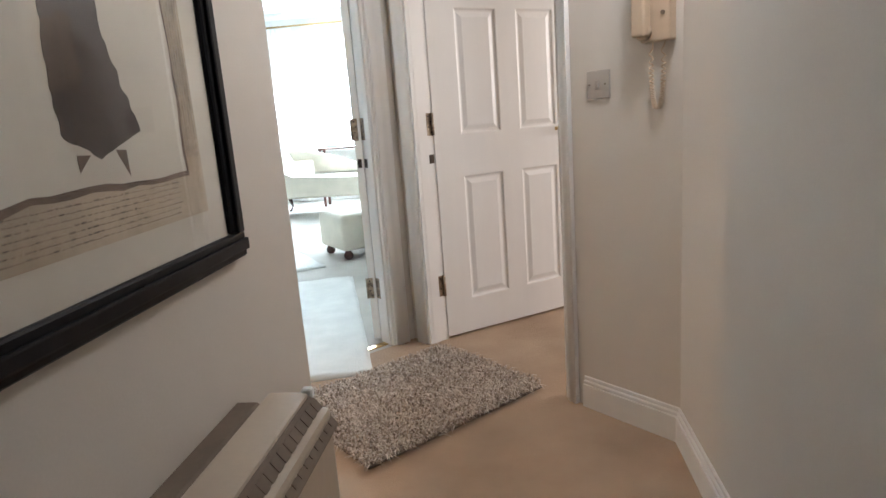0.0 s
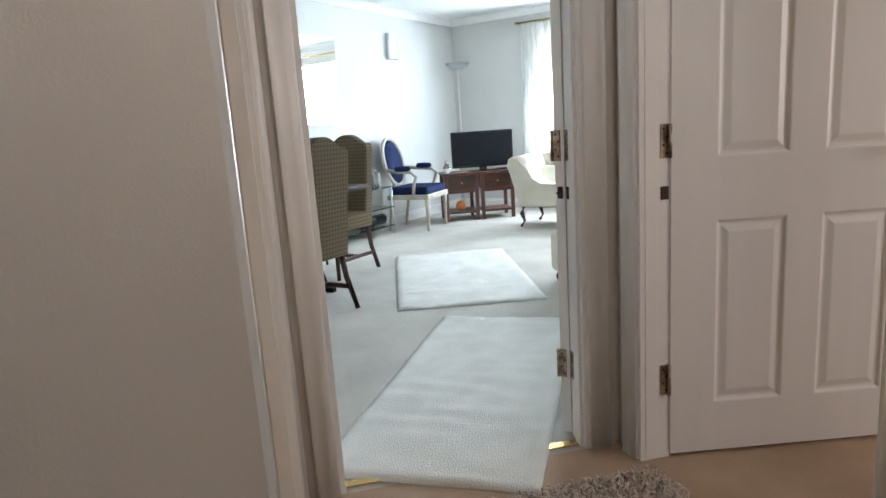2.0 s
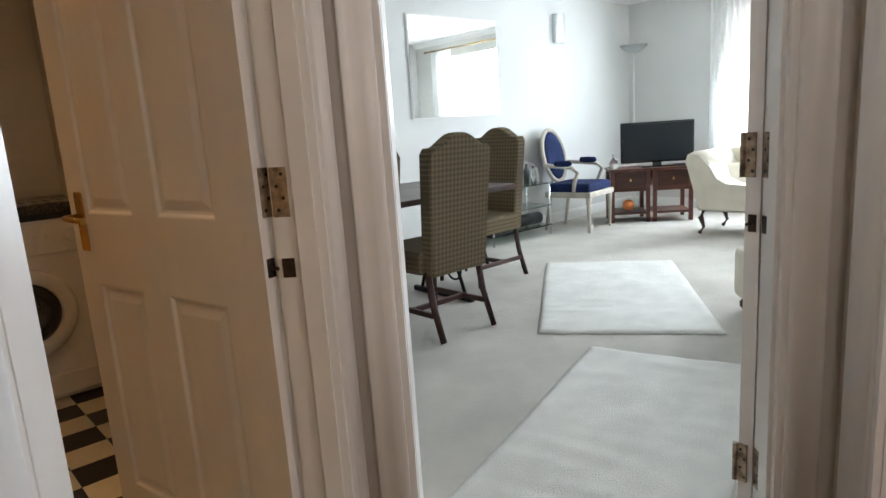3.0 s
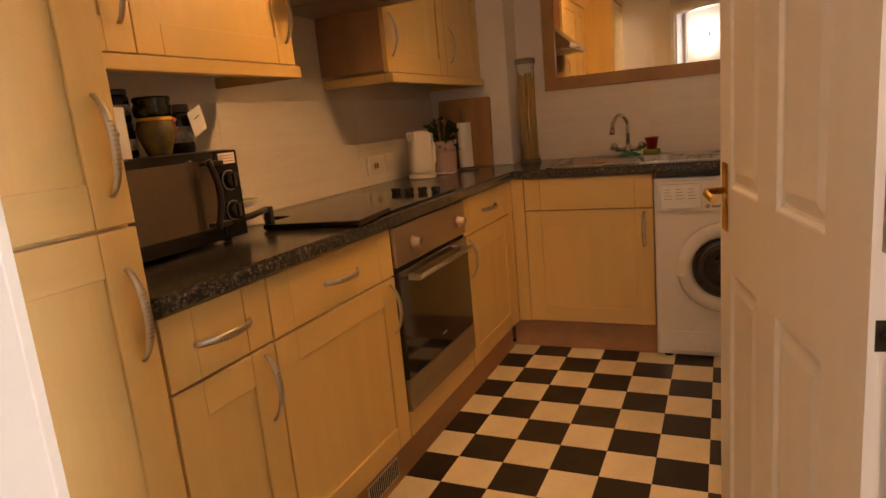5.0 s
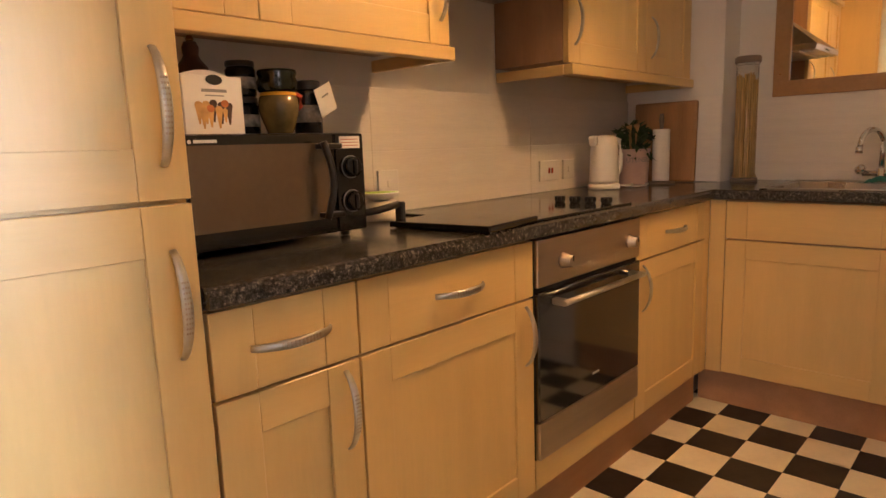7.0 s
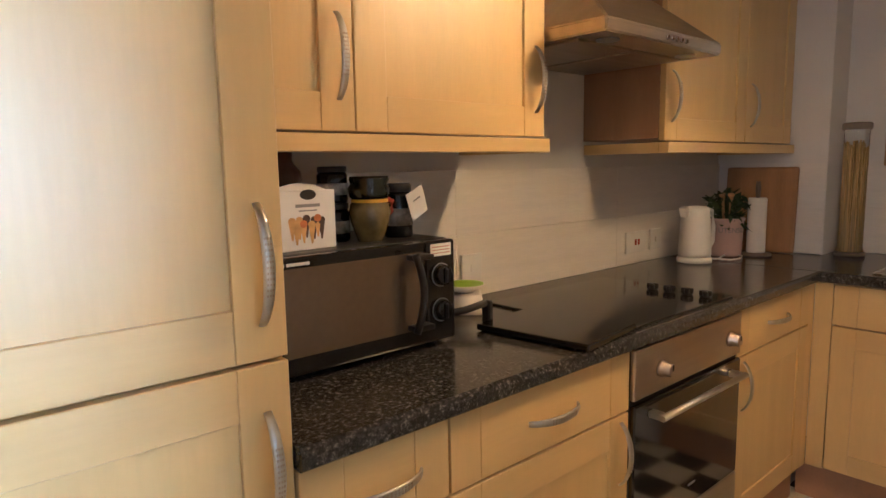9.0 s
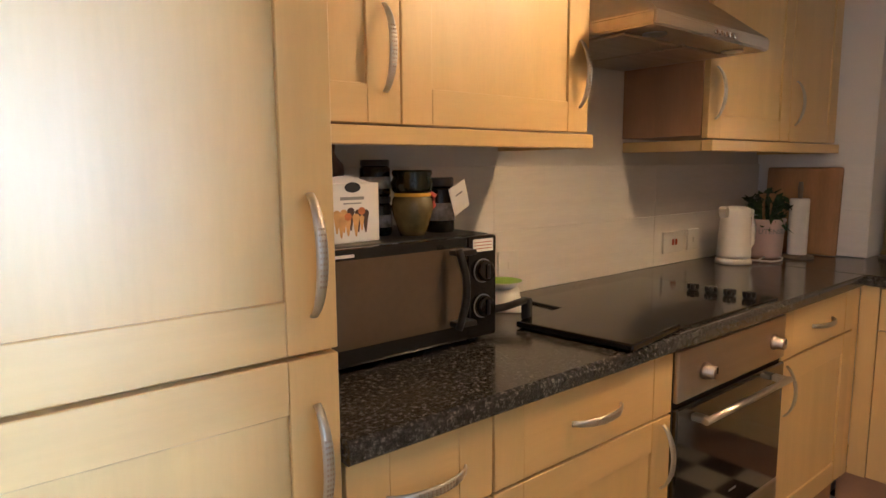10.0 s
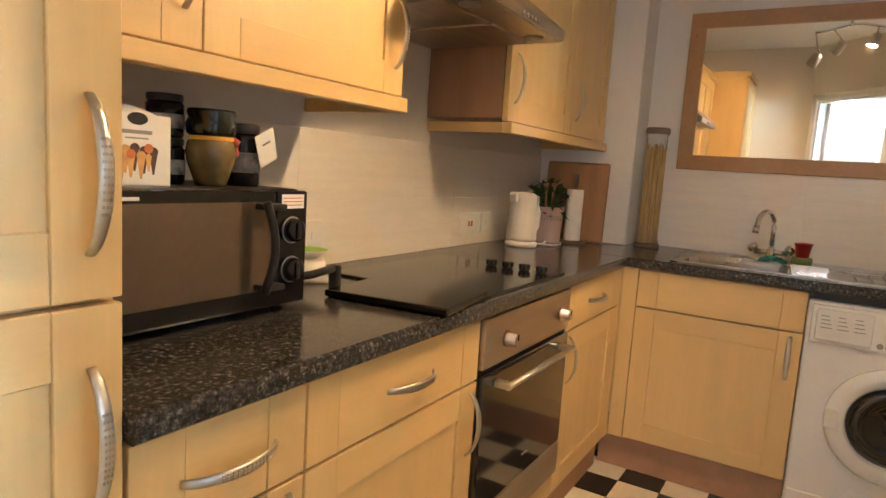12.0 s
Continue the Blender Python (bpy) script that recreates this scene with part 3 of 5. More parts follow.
# rugs
def rug(name, corner, u, lu, v, lv, label, seed):
    """A thick pile rug with soft uneven surface."""
    rng = np.random.default_rng(seed)
    t = Matrix(((u[0], v[0], 0, corner[0]), (u[1], v[1], 0, corner[1]), (0, 0, 1, 0), (0, 0, 0, 1)))
    bm = bmesh.new(); nx, ny = int(lu / .025), int(lv / .025)
    def h(i, j):
        ed = min(i, j, nx - i, ny - j)
        p = Vector((i * .025, j * .025, seed))
        return (.004 if ed == 0 else .014) + (.0 if ed == 0 else .0025 * noise.noise(p * 9) + .012 * noise.noise(Vector((p.x * 9, p.y * 2.2, seed))) ** 2 + .006 * noise.noise(Vector((p.x * 2.5, p.y * 6, seed))))
    g = [[bm.verts.new((lu * i / nx + .006 * noise.noise(Vector((i * .1, j * .1, 7))), lv * j / ny + .006 * noise.noise(Vector((i * .1, j * .1, 3))), h(i, j))) for j in range(ny + 1)] for i in range(nx + 1)]
    for i in range(nx):
        for j in range(ny):
            bm.faces.new((g[i][j], g[i + 1][j], g[i + 1][j + 1], g[i][j + 1])).smooth = True
    for v_ in [g[0], g[-1], [r[0] for r in g], [r[-1] for r in g]]:
        lo = [bm.verts.new((q.co.x, q.co.y, 0)) for q in v_]
        for k in range(len(lo) - 1):
            bm.faces.new((lo[k], lo[k + 1], v_[k + 1], v_[k]))
    ob = part(name, bm, rug_cream); ob.matrix_world = t
    return tagged(ob, label, "rug")


def unit(a):
    return (math.cos(radians(a)), math.sin(radians(a)))


rug("rug", (3.366, 2.218), unit(111.5), 1.74, unit(192.5), .76, "cream textured wool rug inside the doorway", 2)
rug("rug", (2.56, 4.225), unit(126.5), 1.70, unit(216.5), .96, "cream textured wool rug in the room's middle", 5)

# door mat of long shaggy fibres
mt = thing("shaggy_mat", pose(3.575, 1.975, 0, 0, 0, 45), "beige and brown shaggy pile doormat on carpet", "doormat")
part("backing", B(-.40, .40, -.31, .31, 0, .012, .004, 1), shag_dark, mt)
rng = np.random.default_rng(4); verts, faces = [], []
for k in range(12000):
    x, y = rng.uniform(-.40, .40), rng.uniform(-.31, .31); a = rng.uniform(0, math.tau); ln = rng.uniform(.028, .055); w = .0026
    dx, dy = math.cos(a), math.sin(a); hgt = rng.uniform(.016, .036); i0 = len(verts)
    verts += [(x - dy * w, y + dx * w, .008), (x + dy * w, y - dx * w, .008), (x + dx * ln * .4 + dy * w, y + dy * ln * .4 - dx * w, hgt), (x + dx * ln * .4 - dy * w, y + dy * ln * .4 + dx * w, hgt), (x + dx * ln, y + dy * ln, hgt * .72)]
    faces += [(i0, i0 + 1, i0 + 2, i0 + 3), (i0 + 3, i0 + 2, i0 + 4)]
me = bpy.data.meshes.new("pile"); me.from_pydata(verts, [], faces); me.materials.append(shag); pl = new("pile", me); pl.parent = mt; pl["kind"] = "stuff"
nt = shag.node_tree; gi = nt.nodes.new("ShaderNodeNewGeometry"); rc = nt.nodes.new("ShaderNodeValToRGB"); ee = rc.color_ramp.elements
ee[0].color, ee[1].color = (.24, .17, .13, 1), (.78, .69, .60, 1); em = ee.new(.45); em.color = (.56, .46, .37, 1)
nt.links.new(gi.outputs["Random Per Island"], rc.inputs[0]); nt.links.new(rc.outputs[0], nt.nodes["Principled BSDF"].inputs["Base Color"])

# framed picture
PX = HX0
pic = thing("framed_picture", pose(PX, 0, 0), "large black framed abstract print behind glass", "picture")
y0, y1, z0, z1, fw = -.16, .825, .847, 1.85, .046
for a0, a1, b0, b1 in ((y0, y1, z0, z0 + fw), (y0, y1, z1 - fw, z1), (y0, y0 + fw, z0 + fw, z1 - fw), (y1 - fw, y1, z0 + fw, z1 - fw)):
    bm = B(0, .022, a0, a1, b0, b1, .003, 1)
    ci = (a1 - a0) > (b1 - b0)
    box(bm, .022, .029, a0 + (.0 if ci else .012), a1 - (.0 if ci else .012), b0 + (.012 if ci else 0), b1 - (.012 if ci else 0), .004, 2)
    part("frame_bar", bm, frame_black, pic, "black wood frame")
part("mount", B(.006, .010, y0 + fw, y1 - fw, z0 + fw, z1 - fw), mat_board, pic)
py0, py1, pz0, pz1 = y0 + .12, y1 - .102, z0 + .099, z1 - .09
part("print_border", B(.010, .011, py0, py1, pz0, pz1), art_paper, pic, "tan paper with script-like marks")


def blob(name, pts, depth, mat, seed, amp):
    bm = bmesh.new(); out = []
    for k in range(len(pts)):
        a, b = Vector(pts[k]), Vector(pts[(k + 1) % len(pts)])
        for q in range(20):
            p = a.lerp(b, q / 20); o = (noise.noise(Vector((p.x * 12, p.y * 12, seed))) * 1.3 + noise.noise(Vector((p.x * 60, p.y * 60, seed))) * .5) * amp
            out.append((p.x + o, p.y + o * .7))
    vs = [bm.verts.new((depth, y, z)) for y, z in out]; bm.faces.new(vs)
    ex = bmesh.ops.extrude_face_region(bm, geom=bm.faces[:]); bmesh.ops.translate(bm, verts=[v for v in ex["geom"] if isinstance(v, bmesh.types.BMVert)], vec=(.0006, 0, 0))
    return part(name, bm, mat, pic)


blob("torn_edge", [(py0 + .05, pz0 + .062), (py1 - .045, pz0 + .062), (py1 - .045, pz1 - .05), (py0 + .05, pz1 - .05)], .0112, art_edge, 1, .010)
blob("torn_sheet", [(py0 + .058, pz0 + .070), (py1 - .053, pz0 + .070), (py1 - .053, pz1 - .06), (py0 + .058, pz1 - .06)], .0120, mat_board, 1, .010)
blob("brush_mark", [(.410, 1.080), (.475, 1.050), (.558, 1.075), (.540, 1.15), (.505, 1.30), (.478, 1.45), (.465, 1.62), (.42, 1.62), (.415, 1.3)], .0128, art_dark, 2, .012)
blob("ink_point", [(.505, 1.058), (.525, 1.056), (.525, 1.022)], .0128, art_edge, 2, .004)
blob("ink_point", [(.43, 1.055), (.455, 1.055), (.43, 1.035)], .0128, art_edge, 2, .004)
rng = np.random.default_rng(8)
bm = bmesh.new()
for r in range(7):
    y = py0 + .06
    while y < py1 - .08:
        w = rng.uniform(.003, .012); z = pz0 + .010 + r * .0075
        box(bm, .0111, .0114, y, y + w, z, z + rng.uniform(.0008, .0024)); y += w + rng.uniform(.001, .005)
for c in range(5):
    z = pz0 + .09
    while z < pz1 - .08:
        w = rng.uniform(.003, .012); y = py1 - .010 - c * .0075
        box(bm, .0111, .0114, y, y + rng.uniform(.0008, .0024), z, z + w); z += w + rng.uniform(.001, .005)
part("script_marks", bm, pencil, pic)["kind"] = "stuff"
pg = part("picture_glass", B(.0145, .0165, y0 + fw, y1 - fw, z0 + fw, z1 - fw), picture_glass, pic); pg.visible_shadow = False

# panel heater
ht = thing("storage_heater", pose(HX0, 0, 0), "beige electric panel heater with slotted top on the wall", "heater")
part("body", B(.018, .165, -.12, .765, .12, .575, .012, 2), heater_paint, ht)
part("back_rail", B(.0, .045, -.11, .74, .16, .597, .004, 1), heater_dark, ht, "dark brown rear control rail")
bm = bmesh.new(); box(bm, .052, .128, -.12, .765, .575, .603, .006, 2); part("top_cover", bm, heater_paint, ht)
part("front_grille", turn(B(-.0, .005, -.118, .763, -.04, .035, .001, 1), Matrix.Translation((.148, 0, .568)) @ Matrix.Rotation(radians(-38), 4, "Y")), heater_dark, ht, "slotted outlet grille")
for k in range(32):
    y = -.10 + k * .027
    part("louvre", turn(B(.004, .0065, y, y + .018, -.03, .026), Matrix.Translation((.148, 0, .568)) @ Matrix.Rotation(radians(-38), 4, "Y")), heater_dark, ht)
part("end_clip", B(.115, .135, .755, .772, .590, .610, .003, 1), white_plastic, ht)

# switch, entry phone, hall light
def on_switch_wall(x, y):
    p = C2 + (C3 - C2).normalized() * ((Vector((x, y, 0)) - C2).dot((C3 - C2).normalized()))
    return mr @ Matrix.Translation(((p - C2).length, 0, 0))


sw = thing("light_switch", on_switch_wall(4.287, 1.833) @ Matrix.Translation((0, 0, 1.124)), "grey plastic single light switch on the wall", "switch")
part("plate", B(-.043, .043, -.009, 0, -.043, .043, .003, 2), switch_grey, sw)
part("rocker", turn(B(-.008, .008, -.005, .002, -.014, .014, .002, 1), Matrix.Translation((0, -.010, 0)) @ Matrix.Rotation(radians(9), 4, "X")), switch_grey, sw)
for x in (-.03, .03):
    part("screw", L([(.003, 0), (.003, .002)], 8, (x, -.010, 0), Vector((0, -1, 0))), heater_dark, sw)
ph = thing("entry_phone", on_switch_wall(4.440, 1.680) @ Matrix.Translation((0, 0, 1.33)), "beige wall entry phone with handset and coiled cord", "entry phone")
part("body", B(-.045, .05, -.035, 0, -.105, .12, .006, 2), phone_beige, ph)
hd = part("handset", B(-.05, -.005, -.075, -.038, -.09, .13, .010, 3), phone_beige, ph)
for z in (-.075, .115):
    part("earpiece", L([(.022, 0), (.026, .012), (.022, .02)], 16, (-.027, -.035, z), Vector((0, -1, 0))), phone_beige, hd)
pts = []
for k in range(260):
    s = k / 259; a = math.pi * s
    cx = .002 - .020 * math.cos(a); cz = -.105 - .185 * math.sin(a) ** .55
    w = s * 46 * math.tau
    pts.append((cx + .006 * math.cos(w), -.02 + .006 * math.sin(w), cz))
part("coiled_cord", T(pts, .0022, 5), phone_beige, ph)
part("call_button", L([(.006, 0), (.006, .004)], 10, (.03, -.036, -.03), Vector((0, -1, 0))), heater_dark, ph)
hl = thing("hall_wall_light", pose(HX1, 1.33, 1.82), "lit white glass wall light in the hall", "wall light")
part("wall_plate", B(-.012, 0, -.07, .07, -.07, .09, .004, 1), chrome, hl)
bm = bmesh.new(); arc = [(-.075 * math.cos(radians(a)) - .012, .10 * math.sin(radians(a))) for a in range(-85, 86, 17)]
prism(bm, arc, -.11, .02); sh = part("shade", bm, lamp_glow, hl)
# ---------- kitchen ----------
KY = 1.90      # far side wall of the kitchen
FY = .59       # fronts of the long run
SX = .636      # fronts of the sink run
solid("wall_kitchen_counter", B(-.1, HX0 - TH, -.1, 0, 0, CEIL), kitchen_paint, "warm white painted wall behind the worktop", "wall")
solid("wall_kitchen_sink", B(-.1, 0, 0, KY + .03, 0, CEIL), kitchen_paint, "warm white painted wall above the sink", "wall")
solid("wall_kitchen_side", B(0, 2.62, KY, KY + .03, 0, CEIL), kitchen_paint, "warm white painted kitchen side wall", "wall")
solid("wall_boxing", B(0, .20, 0, .47, .911, CEIL), kitchen_paint, "boxed-in pipe column in the corner", "wall")
bm = prism(bmesh.new(), [(0, 0), (HX0 - .05, 0), (HX0 - .05, C0.y), (C0.x, C0.y), (C1.x, C1.y), (2.62, KY), (0, KY)], -.05, -.006)
solid("floor_kitchen", bm, grout, "vinyl floor base under checkered tiles", "floor")


def bow_handle(parent, x, y, z, length, upright=True):
    """Bowed brushed handle with a dimpled middle, on a front that faces +Y."""
    n = 16; pts, rs = [], []
    for k in range(n + 1):
        s = k / n * 2 - 1; pts.append((s * length / 2, .004 + .030 * (1 - s * s) ** .75, 0)); rs.append(.0030 + .0014 * (1 - s * s))
    m = Matrix.Translation((x, y, z)) @ (Matrix.Rotation(radians(90), 4, "Y") if upright else Matrix())
    h = part("handle", turn(T(pts, rs, 12, 2.1), m), steel, parent, "bowed brushed steel handle")
    dm = bmesh.new()
    for k in range(-5, 6):
        for w in (-.004, 0, .004):
            s = k / 5 * .42
            box(dm, s * length / 2 * 1.1 - .0016, s * length / 2 * 1.1 + .0016, .004 + .030 * (1 - s * s) ** .75 + .0034, .004 + .030 * (1 - s * s) ** .75 + .0046, w - .0012, w + .0012)
    part("dimple_field", turn(dm, m), oven_steel, h)["kind"] = "stuff"


def shaker(parent, x0, x1, z0, z1, handle=None, rail=.075, panel=True):
    """Framed cabinet door on a front that faces +Y at y = 0."""
    g = .0015; x0 += g; x1 -= g; z0 += g; z1 -= g
    st = .078
    d = part("door", B(x0 + st - .004, x1 - st + .004, -.020, -.007, z0 + rail - .004, z1 - rail + .004), maple, parent)
    for a, b in ((x0, x0 + st), (x1 - st, x1)):
        part("stile", B(a, b, -.021, 0, z0, z1, .0015, 1), maple, d)
    for a, b in ((z0, z0 + rail), (z1 - rail, z1)):
        part("rail", B(x0 + st, x1 - st, -.0215, -.0006, a, b, .0015, 1), maple_across, d)
    if handle:
        bow_handle(d, *handle)
    return d


def drawer_front(parent, x0, x1, z0, z1, handle=True):
    g = .0015; x0 += g; x1 -= g; z0 += g; z1 -= g
    d = part("drawer_front", B(x0 + .0785, x1 - .0785, -.021, -.0008, z0, z1, .0012, 1), maple_across, parent)
    for a, b in ((x0, x0 + .078), (x1 - .078, x1)):
        part("stile", B(a, b, -.021, 0, z0, z1, .0012, 1), maple, d)
    if handle:
        bow_handle(d, (x0 + x1) / 2, 0, (z0 + z1) / 2, .165, False)
    return d


def base_unit(m, w, door_hinge, label, drawer=True, group="base cabinets", blank=False):
    t = thing("base_cabinet", m, label, "cabinet", group)
    bm = bmesh.new(); box(bm, .001, w - .001, -.55, -.0225, .15, .868)
    part("body", bm, carcass, t)
    hx = w - .04 if door_hinge == "l" else .04
    drawer_front(t, 0, w, .714, .866, drawer and not blank)
    shaker(t, 0, w, .152, .711, (hx, 0, .615, .16, True))
    return t


LONG = lambda x: pose(x, FY, 0)
base_unit(LONG(2.478), .304, "r", "narrow maple base cabinet with drawer under the worktop")
base_unit(LONG(1.884), .592, "r", "maple base cabinet with drawer beside the oven")
base_unit(LONG(.69), .594, "l", "maple base cabinet with drawer in the corner")
part("filler", B(.6375, .689, FY - .02, FY - .001, .15, .868), maple, tagged(thing("corner_filler", pose(0, 0, 0), "maple corner filler strips between cabinets", "filler panel")))
f_ob = bpy.data.objects["corner_filler"]
part("filler", B(SX - .02, SX - .001, FY + .0005, .650, .15, .868), maple, f_ob)
base_unit(pose(SX, 1.252, 0, 0, 0, -90), .60, "r", "maple sink cabinet with false drawer front", blank=True)
for p_, w_, rz in (((.64, FY - .045, 0), 2.144, 0), ):
    pl_ = thing("plinth", pose(*p_), "brown wood plinth below the cabinets", "plinth")
    part("board", B(0, w_, -.016, 0, 0, .147), plinth_wood, pl_)
    part("vent_grille", B(1.285, 1.475, 0, .005, .03, .10, .001, 1), white_plastic, pl_, "white louvred plinth vent")
    for k in range(16):
        part("vent_slot", B(1.291 + k * .0115, 1.297 + k * .0115, .005, .0062, .036, .094), black_plastic, pl_)
pl_ = thing("plinth", pose(SX - .045, 0, 0), "brown wood plinth below the sink cabinet", "plinth")
part("board", B(-.016, 0, FY - .044, 1.252, 0, .147), plinth_wood, pl_)

# tall fridge housing
fr = thing("fridge_housing", LONG(2.786), "tall maple integrated fridge freezer housing", "tall cabinet")
part("body", B(.0, .604, -.585, -.0225, .0, 2.16), maple, fr)
shaker(fr, 0, .606, .15, 1.045, (.04, 0, .89, .17, True), .077)
shaker(fr, 0, .606, 1.049, 2.15, (.04, 0, 1.187, .17, True), .077)
part("plinth_board", B(0, .606, -.06, -.045, .0, .147), plinth_wood, fr)
part("cornice", B(-.004, .608, -.585, .012, 2.161, 2.20, .004, 1), maple_across, fr)

# worktop
wt = thing("worktop", pose(0, 0, 0), "black speckled laminate L-shaped worktop", "worktop")
bm = bmesh.new(); r = .008
prof = [(0, .872), (.606, .872), (.611, .876), (.612, .884), (.612, .898), (.609, .906), (.602, .910), (0, .910)]
a = [bm.verts.new((2.785, y, z)) for y, z in prof]; b = [bm.verts.new((.656, y, z)) for y, z in prof]
for k in range(len(prof)):
    bm.faces.new((a[k], a[(k + 1) % 8], b[(k + 1) % 8], b[k]))
bm.faces.new(a); bm.faces.new(b)
part("long_run", bm, speck, wt)
SK = (.12, .56, .80, 1.86)   # sink cut-out
bm = bmesh.new()
prof2 = [(SK[1] , .872), (.650, .872), (.655, .876), (.656, .884), (.656, .898), (.653, .906), (.646, .910), (SK[1], .910)]
a = [bm.verts.new((x, 0.0, z)) for x, z in prof2]; b = [bm.verts.new((x, KY, z)) for x, z in prof2]
for k in range(len(prof2)):
    bm.faces.new((a[k], a[(k + 1) % 8], b[(k + 1) % 8], b[k]))
bm.faces.new(a); bm.faces.new(b)
box(bm, 0, SK[1], 0, SK[2], .872, .910); box(bm, 0, SK[0], SK[2], KY, .872, .910); box(bm, SK[0], SK[1], SK[3], KY, .872, .910)
part("sink_run", bm, speck, wt)
part("seal_strip", B(.2, 2.785, .001, .008, .910, .916, .002, 1), white_plastic, wt)
part("seal_strip", B(.001, .008, .47, KY, .910, .916, .002, 1), white_plastic, wt)

# sink
sk = thing("sink", pose(0, 0, .910), "stainless steel one and a half bowl sink with drainer", "sink")
bm = bmesh.new()
def bowl(bm, x0, x1, y0, y1, d):
    vs = []
    for z, o in ((.004, 0), (-.02, .006), (-d + .02, .014), (-d, .04)):
        vs.append([bm.verts.new(p) for p in ((x0 + o, y0 + o, z), (x1 - o, y0 + o, z), (x1 - o, y1 - o, z), (x0 + o, y1 - o, z))])
    for lo, hi in zip(vs, vs[1:]):
        for k in range(4):
            bm.faces.new((lo[k], lo[(k + 1) % 4], hi[(k + 1) % 4], hi[k]))
    bm.faces.new(vs[-1])
box(bm, .09, .20, .76, 1.87, 0, .004); box(bm, .55, .60, .76, 1.87, 0, .004)
box(bm, .20, .55, .76, .80, 0, .004); box(bm, .20, .55, 1.14, 1.17, 0, .004); box(bm, .20, .55, 1.31, 1.35, 0, .004); box(bm, .20, .55, 1.35, 1.87, -.003, .001)
part("rim", bm, sink_steel, sk)
bm = bmesh.new(); bowl(bm, .20, .55, .80, 1.14, .15); part("bowl", bm, sink_steel, sk)
bm = bmesh.new(); bowl(bm, .20, .55, 1.17, 1.31, .09); part("half_bowl", bm, sink_steel, sk)
for k in range(9):
    part("drainer_rib", T([(.22, 1.39 + k * .05, .002), (.53, 1.39 + k * .05, .002)], .005, 6), sink_steel, sk)
for q in ((.09, .76, .60, .764), (.09, 1.866, .60, 1.87), (.09, .76, .094, 1.87), (.596, .76, .60, 1.87)):
    part("raised_edge", B(q[0], q[2], q[1], q[3], .004, .008, .0015, 1), steel, sk)

tp = thing("mixer_tap", pose(.145, 1.085, .914), "chrome swan-neck mixer tap with crystal heads", "tap")
part("base", L([(.024, 0), (.024, .01), (.018, .02), (.018, .05), (.012, .06)], 18), chrome, tp)
part("cross_bar", T([(0, -.065, .035), (0, .065, .035)], .012, 12), chrome, tp)
for s in (-1, 1):
    hd = part("tap_head", L([(.012, 0), (.021, .006), (.023, .02), (.018, .03), (.006, .034)], 8, (.0, s * .062, .04), Vector((.3, s * .6, .75)).normalized()), chrome, tp)
pts = [(0, 0, .05), (0, 0, .13)] + [(.065 - .065 * math.cos(radians(a)), -.028 * (1 - math.cos(radians(a))), .15 + .062 * math.sin(radians(a))) for a in range(0, 171, 17)] + [(.134, -.058, .14)]
part("spout", T(pts, .0105, 12), chrome, tp)
part("nozzle", T([(.134, -.058, .145), (.137, -.059, .12)], .013, 12), chrome, tp)
cl = thing("dishcloth", pose(.21, 1.10, .914), "crumpled teal dishcloth by the tap", "cloth")
bm = bmesh.new(); g = bmesh.ops.create_grid(bm, x_segments=16, y_segments=16, size=.5)["verts"]
for v in bm.verts:
    x, y = v.co.x, v.co.y; v.co = Vector((x * .07, y * .11, .022 * max(0, 1 - 3.2 * (x * x + y * y)) + .012 * abs(noise.noise(Vector((x * 5, y * 5, 2)))) + .001))
part("cloth", bm, teal, cl)
cp = thing("scourer_pot", pose(.17, 1.205, .914), "red plastic scourer pot on a green sponge", "scourer holder")
part("sponge", B(-.03, .03, -.04, .04, 0, .03, .008, 2), green_sponge, cp)
part("pot", L([(.024, .03), (.033, .085), (.036, .085), (.036, .09), (.028, .09), (.02, .035)], 20), red_plastic, cp)

# washing machine
wm = thing("washing_machine", pose(.625, 1.254, 0), "white front-loading washing machine under the worktop", "washing machine")
part("cabinet", B(-.56, 0, 0, .595, .012, .842, .010, 2), white_enamel, wm)
# black block fills the open gap below the worktop in place of its shade
part("gap_shade", B(-.5, -.012, .01, .585, .8425, .871), black_plastic, wm)
for y in (.05, .545):
    part("foot", L([(.02, 0), (.02, .014)], 12, (-.03, y, 0)), black_plastic, wm)
fa = part("control_panel", B(0, .012, .015, .58, .690, .828, .004, 2), white_enamel, wm)
part("drawer", B(.012, .019, .03, .20, .705, .815, .004, 2), white_enamel, fa)
bm = bmesh.new()
for k in range(3):
    for q in range(4):
        box(bm, .0192, .0198, .045 + k * .05, .068 + k * .05 + .004 * q, .790 - q * .014, .793 - q * .014)
part("print_lines", bm, grey_print, fa)
part("logo_dot", L([(.010, 0), (.010, .001)], 16, (.012, .225, .712), Vector((1, 0, 0))), grey_print, fa)
part("logo_bar", B(.012, .0128, .24, .31, .706, .716), grey_print, fa)
for k in range(4):
    part("button", L([(.012, 0), (.012, .008)], 14, (.012, .30 + k * .045, .77), Vector((1, 0, 0))), white_plastic, fa)
part("dial", L([(.032, 0), (.032, .006), (.026, .02)], 24, (.012, .525, .765), Vector((1, 0, 0))), white_plastic, fa)
bm = bmesh.new(); c = (.0, .2975, .435)
lathe(bm, [(.205, 0), (.205, .018), (.195, .03), (.15, .034), (.142, .024), (.142, .006)], 40, c, Vector((1, 0, 0)))
dr = part("porthole_ring", bm, white_enamel, wm, "round white porthole door")
